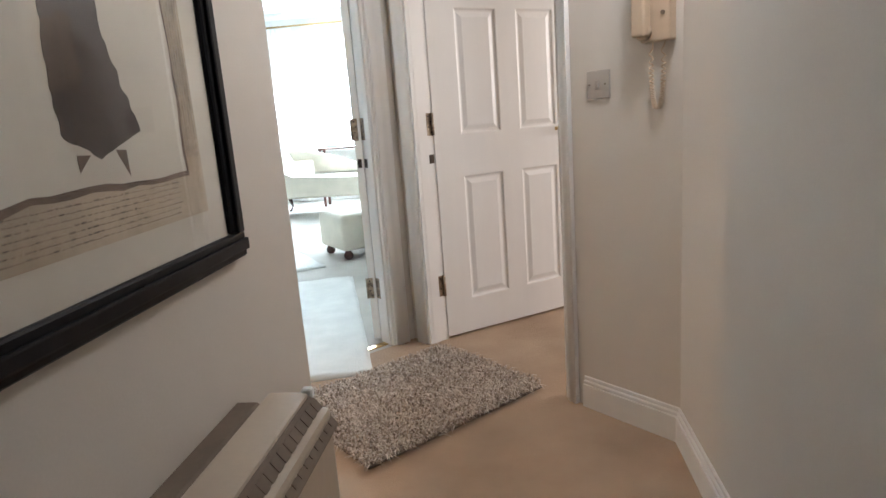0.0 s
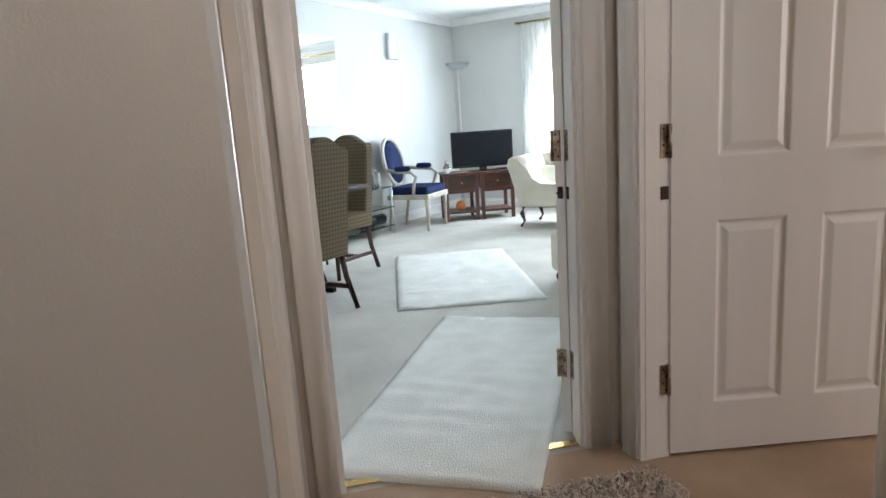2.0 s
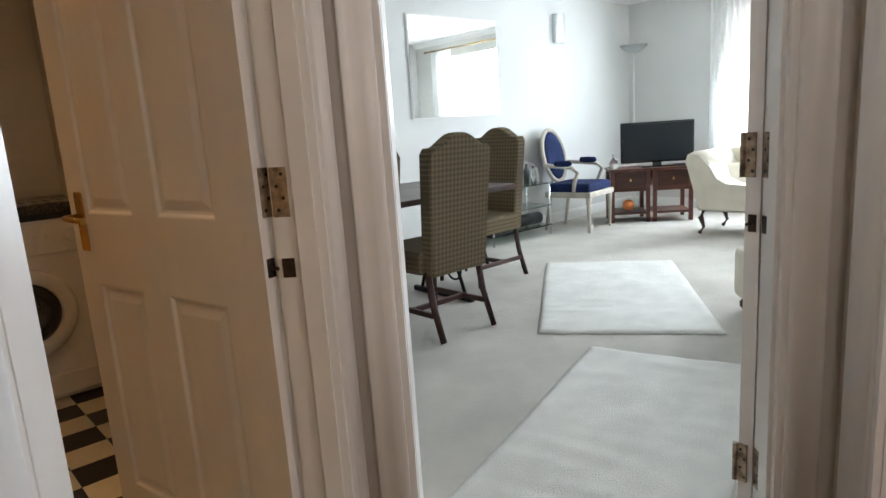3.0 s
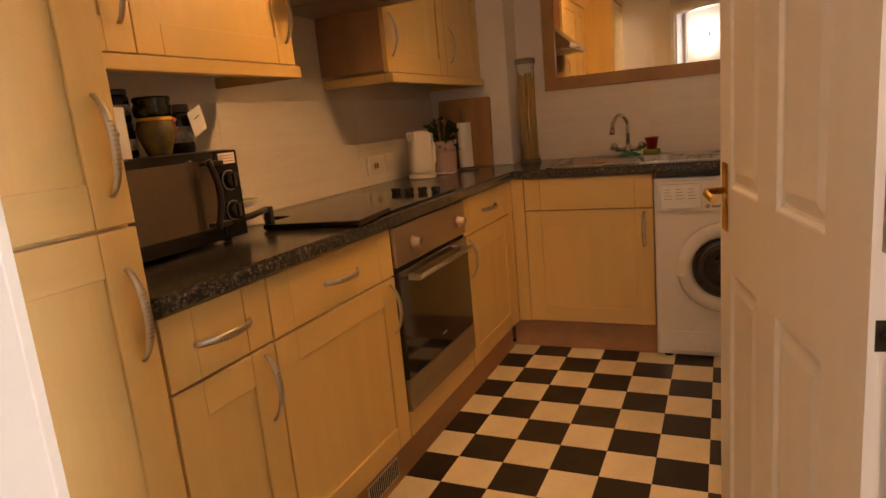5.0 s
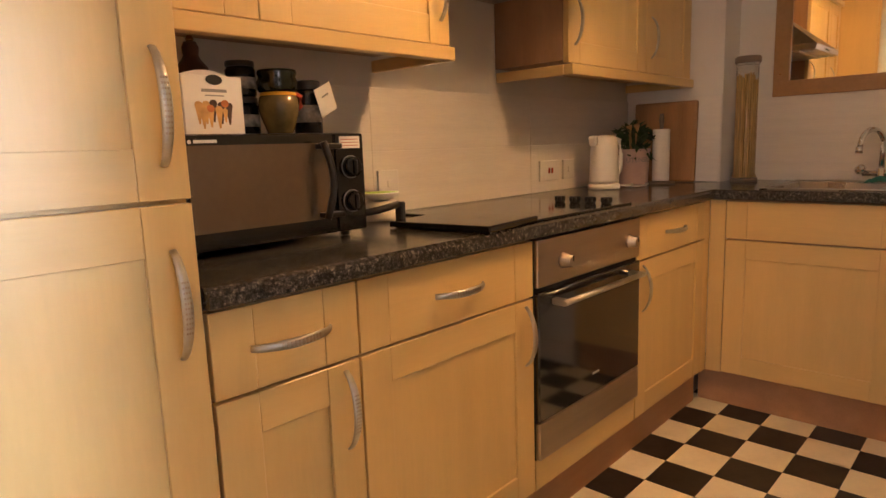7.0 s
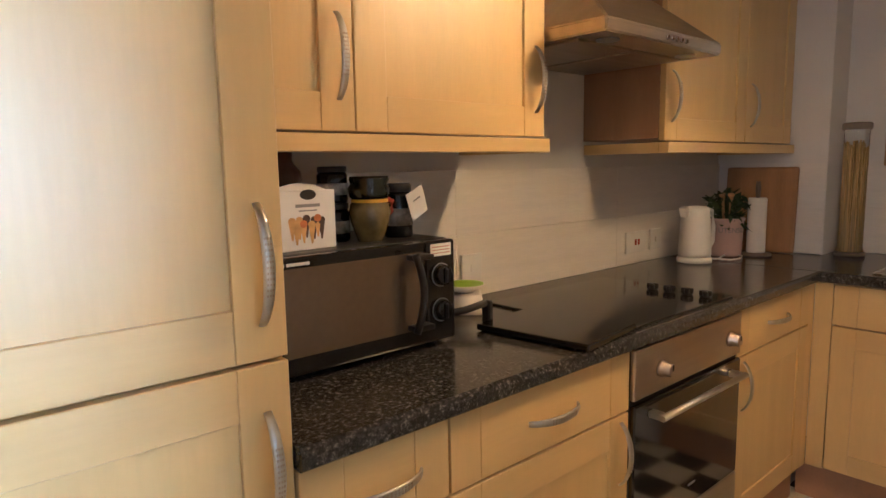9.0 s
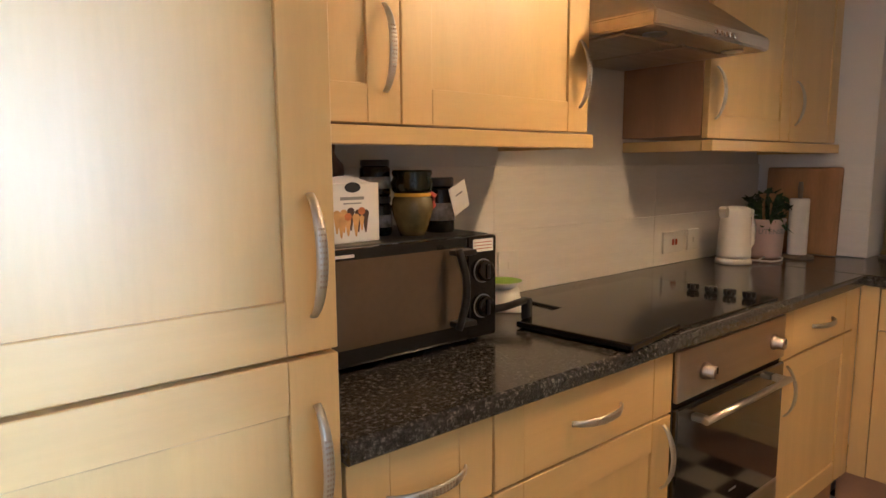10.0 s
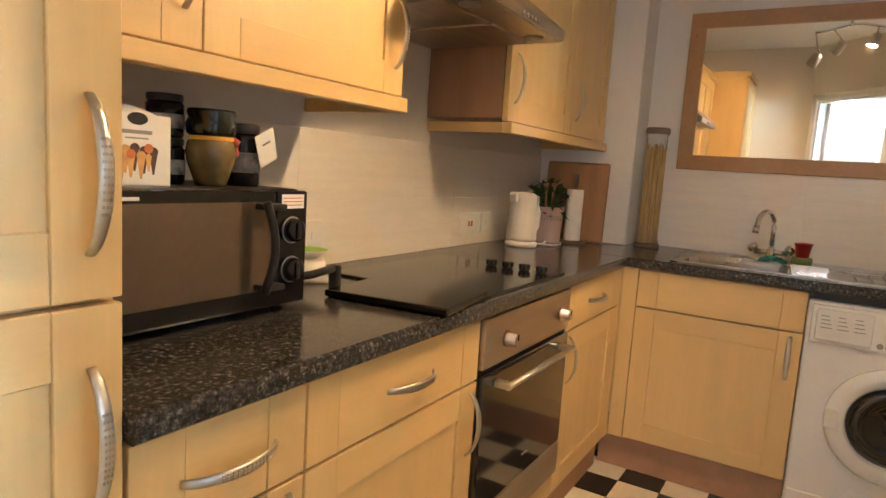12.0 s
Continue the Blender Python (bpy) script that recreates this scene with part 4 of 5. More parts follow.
part("porthole_glass", L([(.140, .008), (.137, .02), (.11, .03), (.06, .012), (.01, .004)], 40, c, Vector((1, 0, 0))), oven_glass, dr)
part("door_catch", B(.030, .040, .2975 - .205, .2975 - .16, .40, .47, .004, 2), white_plastic, dr)
part("kick_panel", B(0, .006, .01, .585, .03, .13, .003, 1), white_enamel, wm)

# oven
ov = thing("built_in_oven", LONG(1.288), "built-in single oven with steel panel and dark glass door", "oven")
part("body", B(.002, .592, -.54, -.002, .235, .868), black_plastic, ov)
part("control_panel", B(.002, .592, -.002, .012, .735, .866, .003, 1), oven_steel, ov, "brushed steel control panel")
for x in (.08, .47):
    kn = part("knob", L([(.022, 0), (.022, .008), (.018, .012), (.017, .030), (.014, .033)], 22, (x, .012, .795), Vector((0, 1, 0))), oven_steel, ov)
    part("pointer", B(x - .002, x + .002, .045, .047, .795, .811), black_plastic, kn)
dr = part("oven_door", B(.002, .592, -.002, .014, .355, .722, .004, 1), oven_glass, ov, "dark reflective glass oven door")
part("steel_strip", B(.002, .592, -.002, .015, .245, .353, .003, 1), oven_steel, dr)
part("door_handle", T([(.06, .055, .690), (.535, .055, .690)], .0105, 12, .8), steel, dr)
for x in (.075, .52):
    part("handle_post", B(x - .012, x + .012, .014, .050, .681, .699, .003, 1), steel, dr)
part("logo_bar", B(.27, .31, .014, .0148, .415, .421), grey_print, dr)
part("lower_filler", B(.001, .593, -.018, .0, .152, .243, .0015, 1), maple_across, ov)

# hob
hb = thing("hob", pose(0, 0, .910), "black ceramic glass hob with four control knobs", "hob")
part("glass_plate", B(1.315, 1.90, .115, .585, 0, .007, .003, 2), ceramic_black, hb)
for k in range(4):
    kn = part("knob", L([(.016, 0), (.016, .006), (.011, .008), (.010, .020), (.008, .022)], 18, (1.40, .365 + k * .058, .007)), black_plastic, hb)
    for q in range(4):
        a = q * math.pi / 2 + .4
        part("grip", L([(.0075, .005), (.0075, .019), (.005, .021)], 10, (1.40 + .011 * math.cos(a), .365 + k * .058 + .011 * math.sin(a), .007)), black_plastic, kn)

# upper cabinets
def wall_unit(x0, widths, handles, label, top=2.10):
    t = thing("wall_cabinet", pose(x0, .322, 0), label, "wall cabinet", "wall cabinets")
    w = sum(widths)
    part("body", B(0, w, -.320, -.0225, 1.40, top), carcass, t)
    x = 0
    for wd, hs in zip(widths, handles):
        shaker(t, x, x + wd, 1.390, top, (x + (.04 if hs == "l" else wd - .04), 0, 1.535, .165, True))
        x += wd
    part("pelmet", B(-.001, w + .001, -.018, .018, 1.350, 1.386, .002, 1), maple_across, t)
    part("side_pelmet", B(-.001, .017, -.318, -.0185, 1.350, 1.386, .002, 1), maple_across, t)
    part("side_pelmet", B(w - .017, w + .001, -.318, -.0185, 1.350, 1.386, .002, 1), maple_across, t)
    part("cornice", B(-.01, w + .01, -.318, .02, top + .001, top + .04, .004, 1), maple_across, t)
    return t


wall_unit(1.886, (.592, .302), ("l", "l"), "maple double wall cabinet above the microwave")
wall_unit(.213, (.46, .605), ("r", "r"), "maple double wall cabinet beside the cooker hood")

# cooker hood
hd = thing("cooker_hood", pose(0, 0, 0), "brushed steel pyramid cooker hood", "cooker hood")
bm = bmesh.new()
lo = [bm.verts.new(p) for p in ((1.285, .003, 1.635), (1.878, .003, 1.635), (1.878, .502, 1.635), (1.285, .502, 1.635))]
mi = [bm.verts.new(p) for p in ((1.285, .003, 1.672), (1.878, .003, 1.672), (1.878, .505, 1.667), (1.285, .505, 1.667))]
hi = [bm.verts.new(p) for p in ((1.47, .003, 1.90), (1.69, .003, 1.90), (1.69, .23, 1.90), (1.47, .23, 1.90))]
for p_, q_ in ((lo, mi), (mi, hi)):
    for k in range(4):
        bm.faces.new((p_[k], p_[(k + 1) % 4], q_[(k + 1) % 4], q_[k]))
bm.faces.new(lo[::-1]); bm.faces.new(hi)
bmesh.ops.bevel(bm, geom=bm.edges[:], offset=.004, segments=2, affect="EDGES")
part("canopy", bm, oven_steel, hd)
part("chimney", B(1.475, 1.685, .003, .225, 1.89, CEIL - .001, .003, 1), steel, hd)
for x in (1.33, 1.60):
    part("filter", B(x, x + .25, .06, .40, 1.628, 1.636, .002, 1), oven_steel, hd)
for x in (1.38, 1.78):
    part("lamp_lens", L([(.03, 0), (.03, .004)], 20, (x, .44, 1.630)), frost_glass, hd)
for k in range(5):
    part("button", L([(.006, 0), (.006, .006)], 10, (1.50 + k * .025, .503, 1.650), Vector((0, 1, 0))), chrome, hd)

# mirror over the sink
km = thing("kitchen_mirror", pose(.001, 0, 0), "large wood-framed mirror above the sink", "mirror")
y0, y1, z0, z1, w = .628, 1.634, 1.29, 2.010, .068
for a0, a1, b0, b1 in ((y0, y1, z0, z0 + w), (y0, y1, z1 - w, z1), (y0, y0 + w, z0 + w, z1 - w), (y1 - w, y1, z0 + w, z1 - w)):
    part("frame_bar", B(0, .022, a0, a1, b0, b1, .0025, 1), frame_wood, km)
part("mirror_glass", B(.004, .012, y0 + w, y1 - w, z0 + w, z1 - w), mirror_mat, km)
for y, z in ((y0 + .03, z0 + .1), (y0 + .03, z1 - .1)):
    part("screw_cap", L([(.004, 0), (.003, .002)], 10, (.022, y, z), Vector((1, 0, 0))), brass, km)

# ceiling spotlights
cs = thing("ceiling_spotlight", pose(0, 0, 0), "chrome ceiling bar with four spotlights", "ceiling light")
part("ceiling_plate", L([(.06, 0), (.06, .018), (.05, .025)], 24, (1.5, 1.27, CEIL - .026)), chrome, cs)
part("stem", T([(1.5, 1.27, CEIL - .02), (1.5, 1.27, 2.24)], .010, 10), chrome, cs)
bar = [(1.5 + .03 * math.sin(s * 6), 1.08 + .46 * s, 2.238 - .02 * math.cos(s * 7)) for s in [k / 14 for k in range(15)]]
part("bar", T(bar, .008, 10), chrome, cs)
for at, to in SPOTS:
    d = (Vector(to) - Vector(at)).normalized(); a = Vector(at)
    h = part("spot_head", L([(.012, -.035), (.028, -.02), (.034, .05), (.031, .05), (.026, -.01)], 20, at, d), steel, cs)
    part("bulb", L([(.005, .03), (.026, .035), (.026, .046), (.005, .05)], 18, at, d), bulb_glow, h, "glowing bulb")
    nb = min((Vector(b_) for b_ in bar), key=lambda b_: (b_ - a).length)
    part("arm", T([tuple(nb), tuple(a - d * .03)], .005, 8), chrome, h)

# microwave
MZ = .912
mw = thing("microwave", pose(2.245, .355, MZ), "black microwave oven with mirrored window on the worktop", "microwave")
part("cabinet", B(0, .445, -.325, -.022, .012, .245, .008, 2), black_plastic, mw)
for x in (.03, .41):
    for y in (-.30, -.05):
        part("foot", L([(.012, 0), (.012, .014)], 10, (x, y, 0)), black_plastic, mw)
dr = part("door", B(.085, .445, -.021, 0, .014, .243, .006, 2), black_gloss, mw)
part("window", B(.098, .436, 0, .0016, .050, .222), mw_glass, dr, "brown mirrored glass window")
pts = [(.138 - .016 * math.sin(q * math.pi), .030 + .008 * math.sin(q * math.pi), .052 + .172 * q) for q in [k / 12 for k in range(13)]]
mh = part("door_handle", T(pts, .0095, 10, .75), black_plastic, dr, "curved black bar handle")
for z in (.060, .214):
    part("handle_bracket", B(.088, .140, .0, .033, z - .006, z + .006, .003, 2), black_plastic, mh)
pa = part("control_panel", B(.0, .083, -.021, 0, .014, .243, .006, 2), black_gloss, mw)
for z in (.165, .085):
    part("dial_ring", L([(.027, 0), (.027, .002)], 28, (.042, 0, z), Vector((0, 1, 0))), grey_print, pa)
    kn = part("dial", L([(.025, .002), (.022, .016), (.018, .018)], 24, (.042, 0, z), Vector((0, 1, 0))), black_gloss, pa)
    part("grip", B(.038, .046, .018, .024, z - .016, z + .016, .002, 1), black_plastic, kn)
st = part("sticker", B(.012, .072, .0004, .0012, .208, .236), white_card, pa, "white printed sticker")
for k in range(3):
    part("print_line", B(.016, .068, .0012, .0016, .214 + k * .007, .2155 + k * .007), red_rib, st)
part("logo_bar", B(.372, .420, .0016, .0022, .2265, .2325), white_plastic, dr)
part("logo_dot", L([(.004, 0), (.004, .0006)], 12, (.428, .0016, .229), Vector((0, 1, 0))), white_plastic, dr)

TOP = MZ + .245
bx = thing("dessert_cone_box", pose(2.512, .285, TOP, 0, 0, 4) @ Matrix.Diagonal((1.18, 1, 1.03, 1)), "white carton printed with small dessert cones", "box")
part("carton", B(0, .115, -.06, 0, 0, .115, .0015, 1), white_card, bx)
bm = bmesh.new(); vs = [bm.verts.new((x, -.03, z)) for x, z in [(0.002, .115)] + [(.002 + .111 * k / 12, .115 + .014 * math.sin(math.pi * k / 12)) for k in range(1, 12)] + [(.113, .115)]]
bm.faces.new(vs); ex = bmesh.ops.extrude_face_region(bm, geom=bm.faces[:]); bmesh.ops.translate(bm, verts=[v for v in ex["geom"] if isinstance(v, bmesh.types.BMVert)], vec=(0, .0025, 0))
part("carry_handle", bm, white_card, bx)
part("logo_oval", turn(L([(.016, 0), (.016, .0006)], 24), Matrix.Translation((.055, .0002, .107)) @ Matrix.Rotation(radians(-90), 4, "X") @ Matrix.Diagonal((1, .62, 1, 1))), black_plastic, bx)
part("print_bar", B(.032, .080, 0, .0006, .083, .089), grey_print, bx)
part("print_bar", B(.038, .074, 0, .0006, .075, .0775), grey_print, bx)
for k, (x, z, mt_) in enumerate(((.088, .056, cone_a), (.074, .057, cone_a), (.060, .060, cone_b), (.045, .056, cone_b), (.030, .055, cone_b), (.066, .050, cone_c), (.080, .047, cone_a), (.050, .048, cone_a), (.038, .060, cone_c))):
    cone = bmesh.new(); vs = [cone.verts.new(p) for p in ((x - .007, .0003 + k * .0001, z), (x + .007, .0003 + k * .0001, z), (x + .0015, .0003 + k * .0001, z - .036), (x - .0015, .0003 + k * .0001, z - .036))]
    cone.faces.new(vs); cn = part("printed_cone", cone, mt_ if mt_ is not cone_c else cone_a, bx)
    part("printed_scoop", turn(L([(.0075, 0), (.0075, .0003)], 14), Matrix.Translation((x, .0006 + k * .0001, z + .001)) @ Matrix.Rotation(radians(-90), 4, "X")), mt_, cn)

jg = thing("stoneware_jug", pose(2.405, .255, TOP) @ Matrix.Diagonal((.86, .86, .86, 1)), "olive and green glazed jug with yellow ribbon", "jug")
part("body", L([(.032, 0), (.036, .01), (.050, .05), (.054, .075), (.050, .095), (.043, .105)], 28), olive, jg)
part("neck", L([(.043, .105), (.052, .115), (.055, .135), (.048, .148), (.052, .158), (.05, .166), (.03, .166)], 28), green_glaze, jg)
part("ribbon", L([(.0455, .098), (.0475, .101), (.0475, .106), (.0455, .109)], 28), yellow_rib, jg)
part("handle", T([(-.045, .01, .108), (-.063, .012, .10), (-.060, .012, .075), (-.050, .01, .065)], .007, 8), red_rib, jg)
def jar(at, r_, h, label, tag=False, stacked=False):
    t = thing("preserve_jar", pose(*at), label, "jar", "jars on the microwave")
    part("glass_body", L([(r_ * .9, 0), (r_, .006), (r_, h * .76), (r_ * .86, h * .84)], 24), black_gloss, t)
    part("lid", L([(r_ * .92, h * .84), (r_ * .95, h * .86), (r_ * .95, h * .98), (r_ * .9, h)], 24), black_plastic, t)
    part("paper_label", L([(r_ + .0006, h * .22), (r_ + .0008, h * .54)], 24), label_paper, t)
    if tag:
        tg = part("gift_tag", turn(B(-.026, .026, -.001, .001, -.036, .036, .001, 1), Matrix.Translation((-r_ * .5, r_ + .016, h * .64)) @ Matrix.Rotation(radians(28), 4, "Y") @ Matrix.Rotation(radians(-14), 4, "X")), white_card, t, "white card tag")
        part("tag_print", turn(B(-.012, .010, .0011, .0016, .008, .012), Matrix.Translation((-r_ * .5, r_ + .016, h * .64)) @ Matrix.Rotation(radians(28), 4, "Y") @ Matrix.Rotation(radians(-14), 4, "X")), grey_print, tg)
    return t
jar((2.312, .235, TOP), .034, .125, "dark preserve jar with a white hanging tag", True)
jar((2.462, .195, TOP), .036, .085, "dark preserve jar with a white label")
jar((2.462, .195, TOP + .0855), .034, .08, "white-lidded dark jar stacked on another")
bt = thing("pepper_mill", pose(2.535, .115, TOP), "tall turned dark wood pepper mill", "pepper mill")
part("base", L([(.034, 0), (.036, .012), (.030, .03), (.024, .07), (.028, .10), (.033, .118)], 24), board_dark, bt)
part("head", L([(.030, .118), (.037, .135), (.036, .155), (.022, .172), (.017, .182), (.019, .20), (.014, .212)], 24), board_dark, bt)
part("cap_nut", L([(.007, .212), (.009, .218), (.005, .226)], 12), brass, bt)

# scale and dish, trivet
ks = thing("kitchen_scale", pose(2.01, .135, .911), "white kitchen scale beside the microwave", "kitchen scale")
part("body", L([(.075, 0), (.078, .01), (.066, .05), (.06, .055)], 4), white_plastic, ks)
di = thing("small_dish", pose(2.01, .135, .967), "small white dish with lime green inside", "dish")
part("dish", L([(.025, 0), (.06, .022), (.058, .024), (.024, .004)], 24), white_plastic, di)
part("lime_lining", L([(.024, .0045), (.056, .0235), (.05, .021), (.01, .006)], 24), lime, di)
tv = thing("hob_cover_tray", pose(0, 0, .911), "flat black glass board leaning beside the hob", "tray")
part("tray", turn(B(-.122, .118, -.155, .155, 0, .016, .004, 2), Matrix.Translation((2.0, .452, .002)) @ Matrix.Rotation(radians(7), 4, "Z")), black_gloss, tv)
rk = thing("black_griddle_handle", pose(2.13, .25, .911), "black griddle pan handle behind the microwave", "griddle")
part("bar", T([(.10, -.03, .03), (.0, .02, .045), (-.06, .03, .055)], .010, 8), black_plastic, rk)
part("end_post", B(-.075, -.058, .015, .045, 0, .062, .004, 1), black_plastic, rk)

def socket(name, x, z, wdt, reds):
    t = thing("wall_socket", pose(x, .009, z), "white double switched wall socket" if wdt > .1 else "white switched wall plate", "socket")
    part("plate", B(-wdt / 2, wdt / 2, 0, .009, -.043, .043, .003, 2), white_plastic, t)
    for k in range(reds):
        part("rocker", B(-.02 + k * .022, -.008 + k * .022, .009, .014, -.012, .012, .002, 1), red_rib, t, "red rocker switch")
    if not reds:
        part("rocker", B(-.008, .008, .009, .013, -.012, .012, .002, 1), white_plastic, t)
socket("a", .934, 1.0, .146, 2); socket("b", .785, 1.0, .086, 0); socket("c", 1.865, 1.005, .086, 0)

# kettle corner
kt = thing("kettle", pose(.735, .165, .912) @ Matrix.Diagonal((.88, .88, .96, 1)), "white plastic electric kettle on its base", "kettle")
part("base", L([(.078, 0), (.078, .018), (.07, .024)], 28), white_plastic, kt)
part("body", L([(.072, .026), (.074, .04), (.064, .20), (.060, .225), (.05, .235), (.01, .24)], 28), white_plastic, kt)
part("spout", turn(B(-.03, .0, -.02, .02, 0, .045, .01, 2), Matrix.Translation((.075, -.02, .19)) @ Matrix.Rotation(radians(20), 4, "Y")), white_plastic, kt)
part("handle", T([(-.05, .02, .225), (-.085, .035, .215), (-.10, .04, .15), (-.095, .038, .08), (-.068, .03, .05)], .011, 10), white_plastic, kt)
part("power_cord", T([(-.06, .06, .012), (-.12, .12, .006), (-.20, .13, .006), (-.28, .10, .006), (-.30, .03, .006), (-.22, .04, .008), (-.12, .06, .006)], .004, 8), white_plastic, kt)
up = thing("utensil_pot", pose(.475, .175, .912), "pink utensil pot filled with green herbs", "plant pot")
part("pot", L([(.060, 0), (.064, .01), (.070, .15), (.074, .155), (.074, .165), (.066, .165), (.06, .03)], 28), pink_pot, up)
fc = bpy.data.curves.new("lettering", "FONT"); fc.body = "UTENSILS"; fc.size, fc.align_x, fc.extrude = .030, "CENTER", .0006
fo = new("lettering_source", fc); dg = bpy.context.evaluated_depsgraph_get(); tm = bpy.data.meshes.new_from_object(fo.evaluated_get(dg)); bpy.data.objects.remove(fo)
for v in tm.vertices:
    rr = .0700 + v.co.z
    v.co = Vector((rr * math.cos(math.pi / 2 - (-v.co.x / .070) - radians(40)), rr * math.sin(math.pi / 2 - (-v.co.x / .070) - radians(40)), v.co.y + .105))
tm.materials.append(grey_print); lt = new("lettering", tm); lt.parent = up
rng = np.random.default_rng(3); bm = bmesh.new()
for k in range(230):
    a, r_, z = rng.uniform(0, math.tau), rng.uniform(.0, .085), rng.uniform(.16, .29) ; rl = rng.uniform(.018, .04)
    p = Vector((r_ * math.cos(a), r_ * math.sin(a), z - r_ * .5)); m = Matrix.Translation(p) @ Euler((rng.uniform(-1, 1), rng.uniform(-1, 1), a)).to_matrix().to_4x4()
    vs = [bm.verts.new(m @ Vector(q)) for q in ((-rl, 0, 0), (0, -rl * .45, .003), (rl, 0, -.004), (0, rl * .45, .003))]
    bm.faces.new(vs)
lv = part("leaves", bm, leaf_green, up, "dark green leafy herbs"); lv["kind"] = "stuff"
for k, (x, y) in enumerate(((.03, .0), (.045, .03))):
    part("utensil", T([(x * .6, y * .6, .1), (x * 1.4, y * 1.4, .24), (x * 1.7, y * 1.7, .27)], [.006, .006, .014], 8), board_wood, up)
kr = thing("paper_towel_roll", pose(.395, .27, .912), "slim white paper towel roll on a dark stand", "paper towel")
part("stand", L([(.065, 0), (.065, .01), (.01, .014)], 24), heater_dark, kr)
part("roll", L([(.036, .014), (.038, .02), (.038, .245), (.036, .25)], 24), paper, kr)
part("spindle", L([(.008, .25), (.011, .29), (.008, .32)], 12), heater_dark, kr)
cb = thing("chopping_board", pose(.235, 0, .911), "wooden chopping board leaning against the wall", "chopping board")
part("board", turn(B(0, .018, .06, .37, 0, .38, .012, 2), Matrix.Rotation(radians(-3), 4, "Y")), board_wood, cb)
sj = thing("spaghetti_jar", pose(.14, .555, .911), "tall glass jar filled with spaghetti", "jar")
part("glass", L([(.050, 0), (.056, .012), (.047, .04), (.047, .52), (.05, .53)], 24), clear_glass, sj).visible_shadow = False
bm = bmesh.new(); rng = np.random.default_rng(6)
for k in range(90):
    a, r_ = rng.uniform(0, math.tau), .040 * math.sqrt(rng.uniform(0, 1)); x, y = r_ * math.cos(a), r_ * math.sin(a)
    tube(bm, [(x, y, .018), (x + rng.uniform(-.003, .003), y + rng.uniform(-.003, .003), rng.uniform(.40, .49))], .0032, 5)
sp = part("spaghetti", bm, pasta, sj); sp["kind"] = "stuff"
part("lid", L([(.052, .53), (.055, .535), (.055, .555), (.05, .56)], 24), heater_dark, sj)
part("base_ring", L([(.057, 0), (.058, .01), (.057, .016)], 24), heater_dark, sj)
# ---------- living room furniture ----------
def prism_x(poly, x0, x1):
    """A solid from a (y, z) outline, stretched along X."""
    bm = bmesh.new(); a = [bm.verts.new((x0, y, z)) for y, z in poly]; b = [bm.verts.new((x1, y, z)) for y, z in poly]; n = len(poly)
    for k in range(n):
        bm.faces.new((a[k], a[(k + 1) % n], b[(k + 1) % n], b[k]))
    bm.faces.new(a); bm.faces.new(b[::-1])
    return bm


def dining_chair(m, label):
    """High humped upholstered back; local -Y is the chair's front."""
    t = thing("dining_chair", m, label, "chair", "dining chairs")
    bm = bmesh.new(); n = 20; top = []
    for k in range(n + 1):
        s = k / n * 2 - 1; top.append((s * .225, 1.03 + .070 * max(0, 1 - (abs(s) / .72) ** 2.2) ** 1.5 - (.03 if abs(s) > .96 else 0)))
    def ring(y, sh):
        return [bm.verts.new((x * (1 - sh), y + .10 * (z - .45), z - sh * .12)) for x, z in [(-.205, .36), (.205, .36)] + top[::-1]]
    rs = [ring(-.045, .05), ring(-.035, .0), ring(.035, .0), ring(.045, .05)]
    for lo, hi in zip(rs, rs[1:]):
        for k in range(len(lo)):
            bm.faces.new((lo[k], lo[(k + 1) % len(lo)], hi[(k + 1) % len(lo)], hi[k]))
    bm.faces.new(rs[0][::-1]); bm.faces.new(rs[-1])
    bmesh.ops.translate(bm, verts=bm.verts, vec=(0, .21, 0))
    part("backrest", bm, fabric, t, "humped back in woven lattice upholstery")
    part("seat", B(-.235, .235, -.25, .19, .36, .485, .03, 3), fabric, t)
    for sx in (-1, 1):
        part("front_leg", T([(sx * .20, -.21, .37), (sx * .20, -.215, 0)], [.024, .020], 4), dark_wood, t)
        part("rear_leg", T([(sx * .19, .19, .38), (sx * .192, .22, .2), (sx * .195, .29, 0)], [.026, .024, .022], 4), dark_wood, t)
        part("side_stretcher", B(sx * .197 - .010, sx * .197 + .010, -.21, .235, .125, .155, .003, 1), dark_wood, t)
    part("cross_stretcher", B(-.19, .19, .03, .055, .125, .155, .003, 1), dark_wood, t)
    return t


c1 = dining_chair(pose(1.20, 3.44, 0, 0, 0, -90), "high-backed dining chair in brown lattice fabric")
copy_thing(c1, pose(.65, 4.40, 0, 0, 0, 0))
copy_thing(c1, pose(1.14, 2.86, 0, 0, 0, -90))

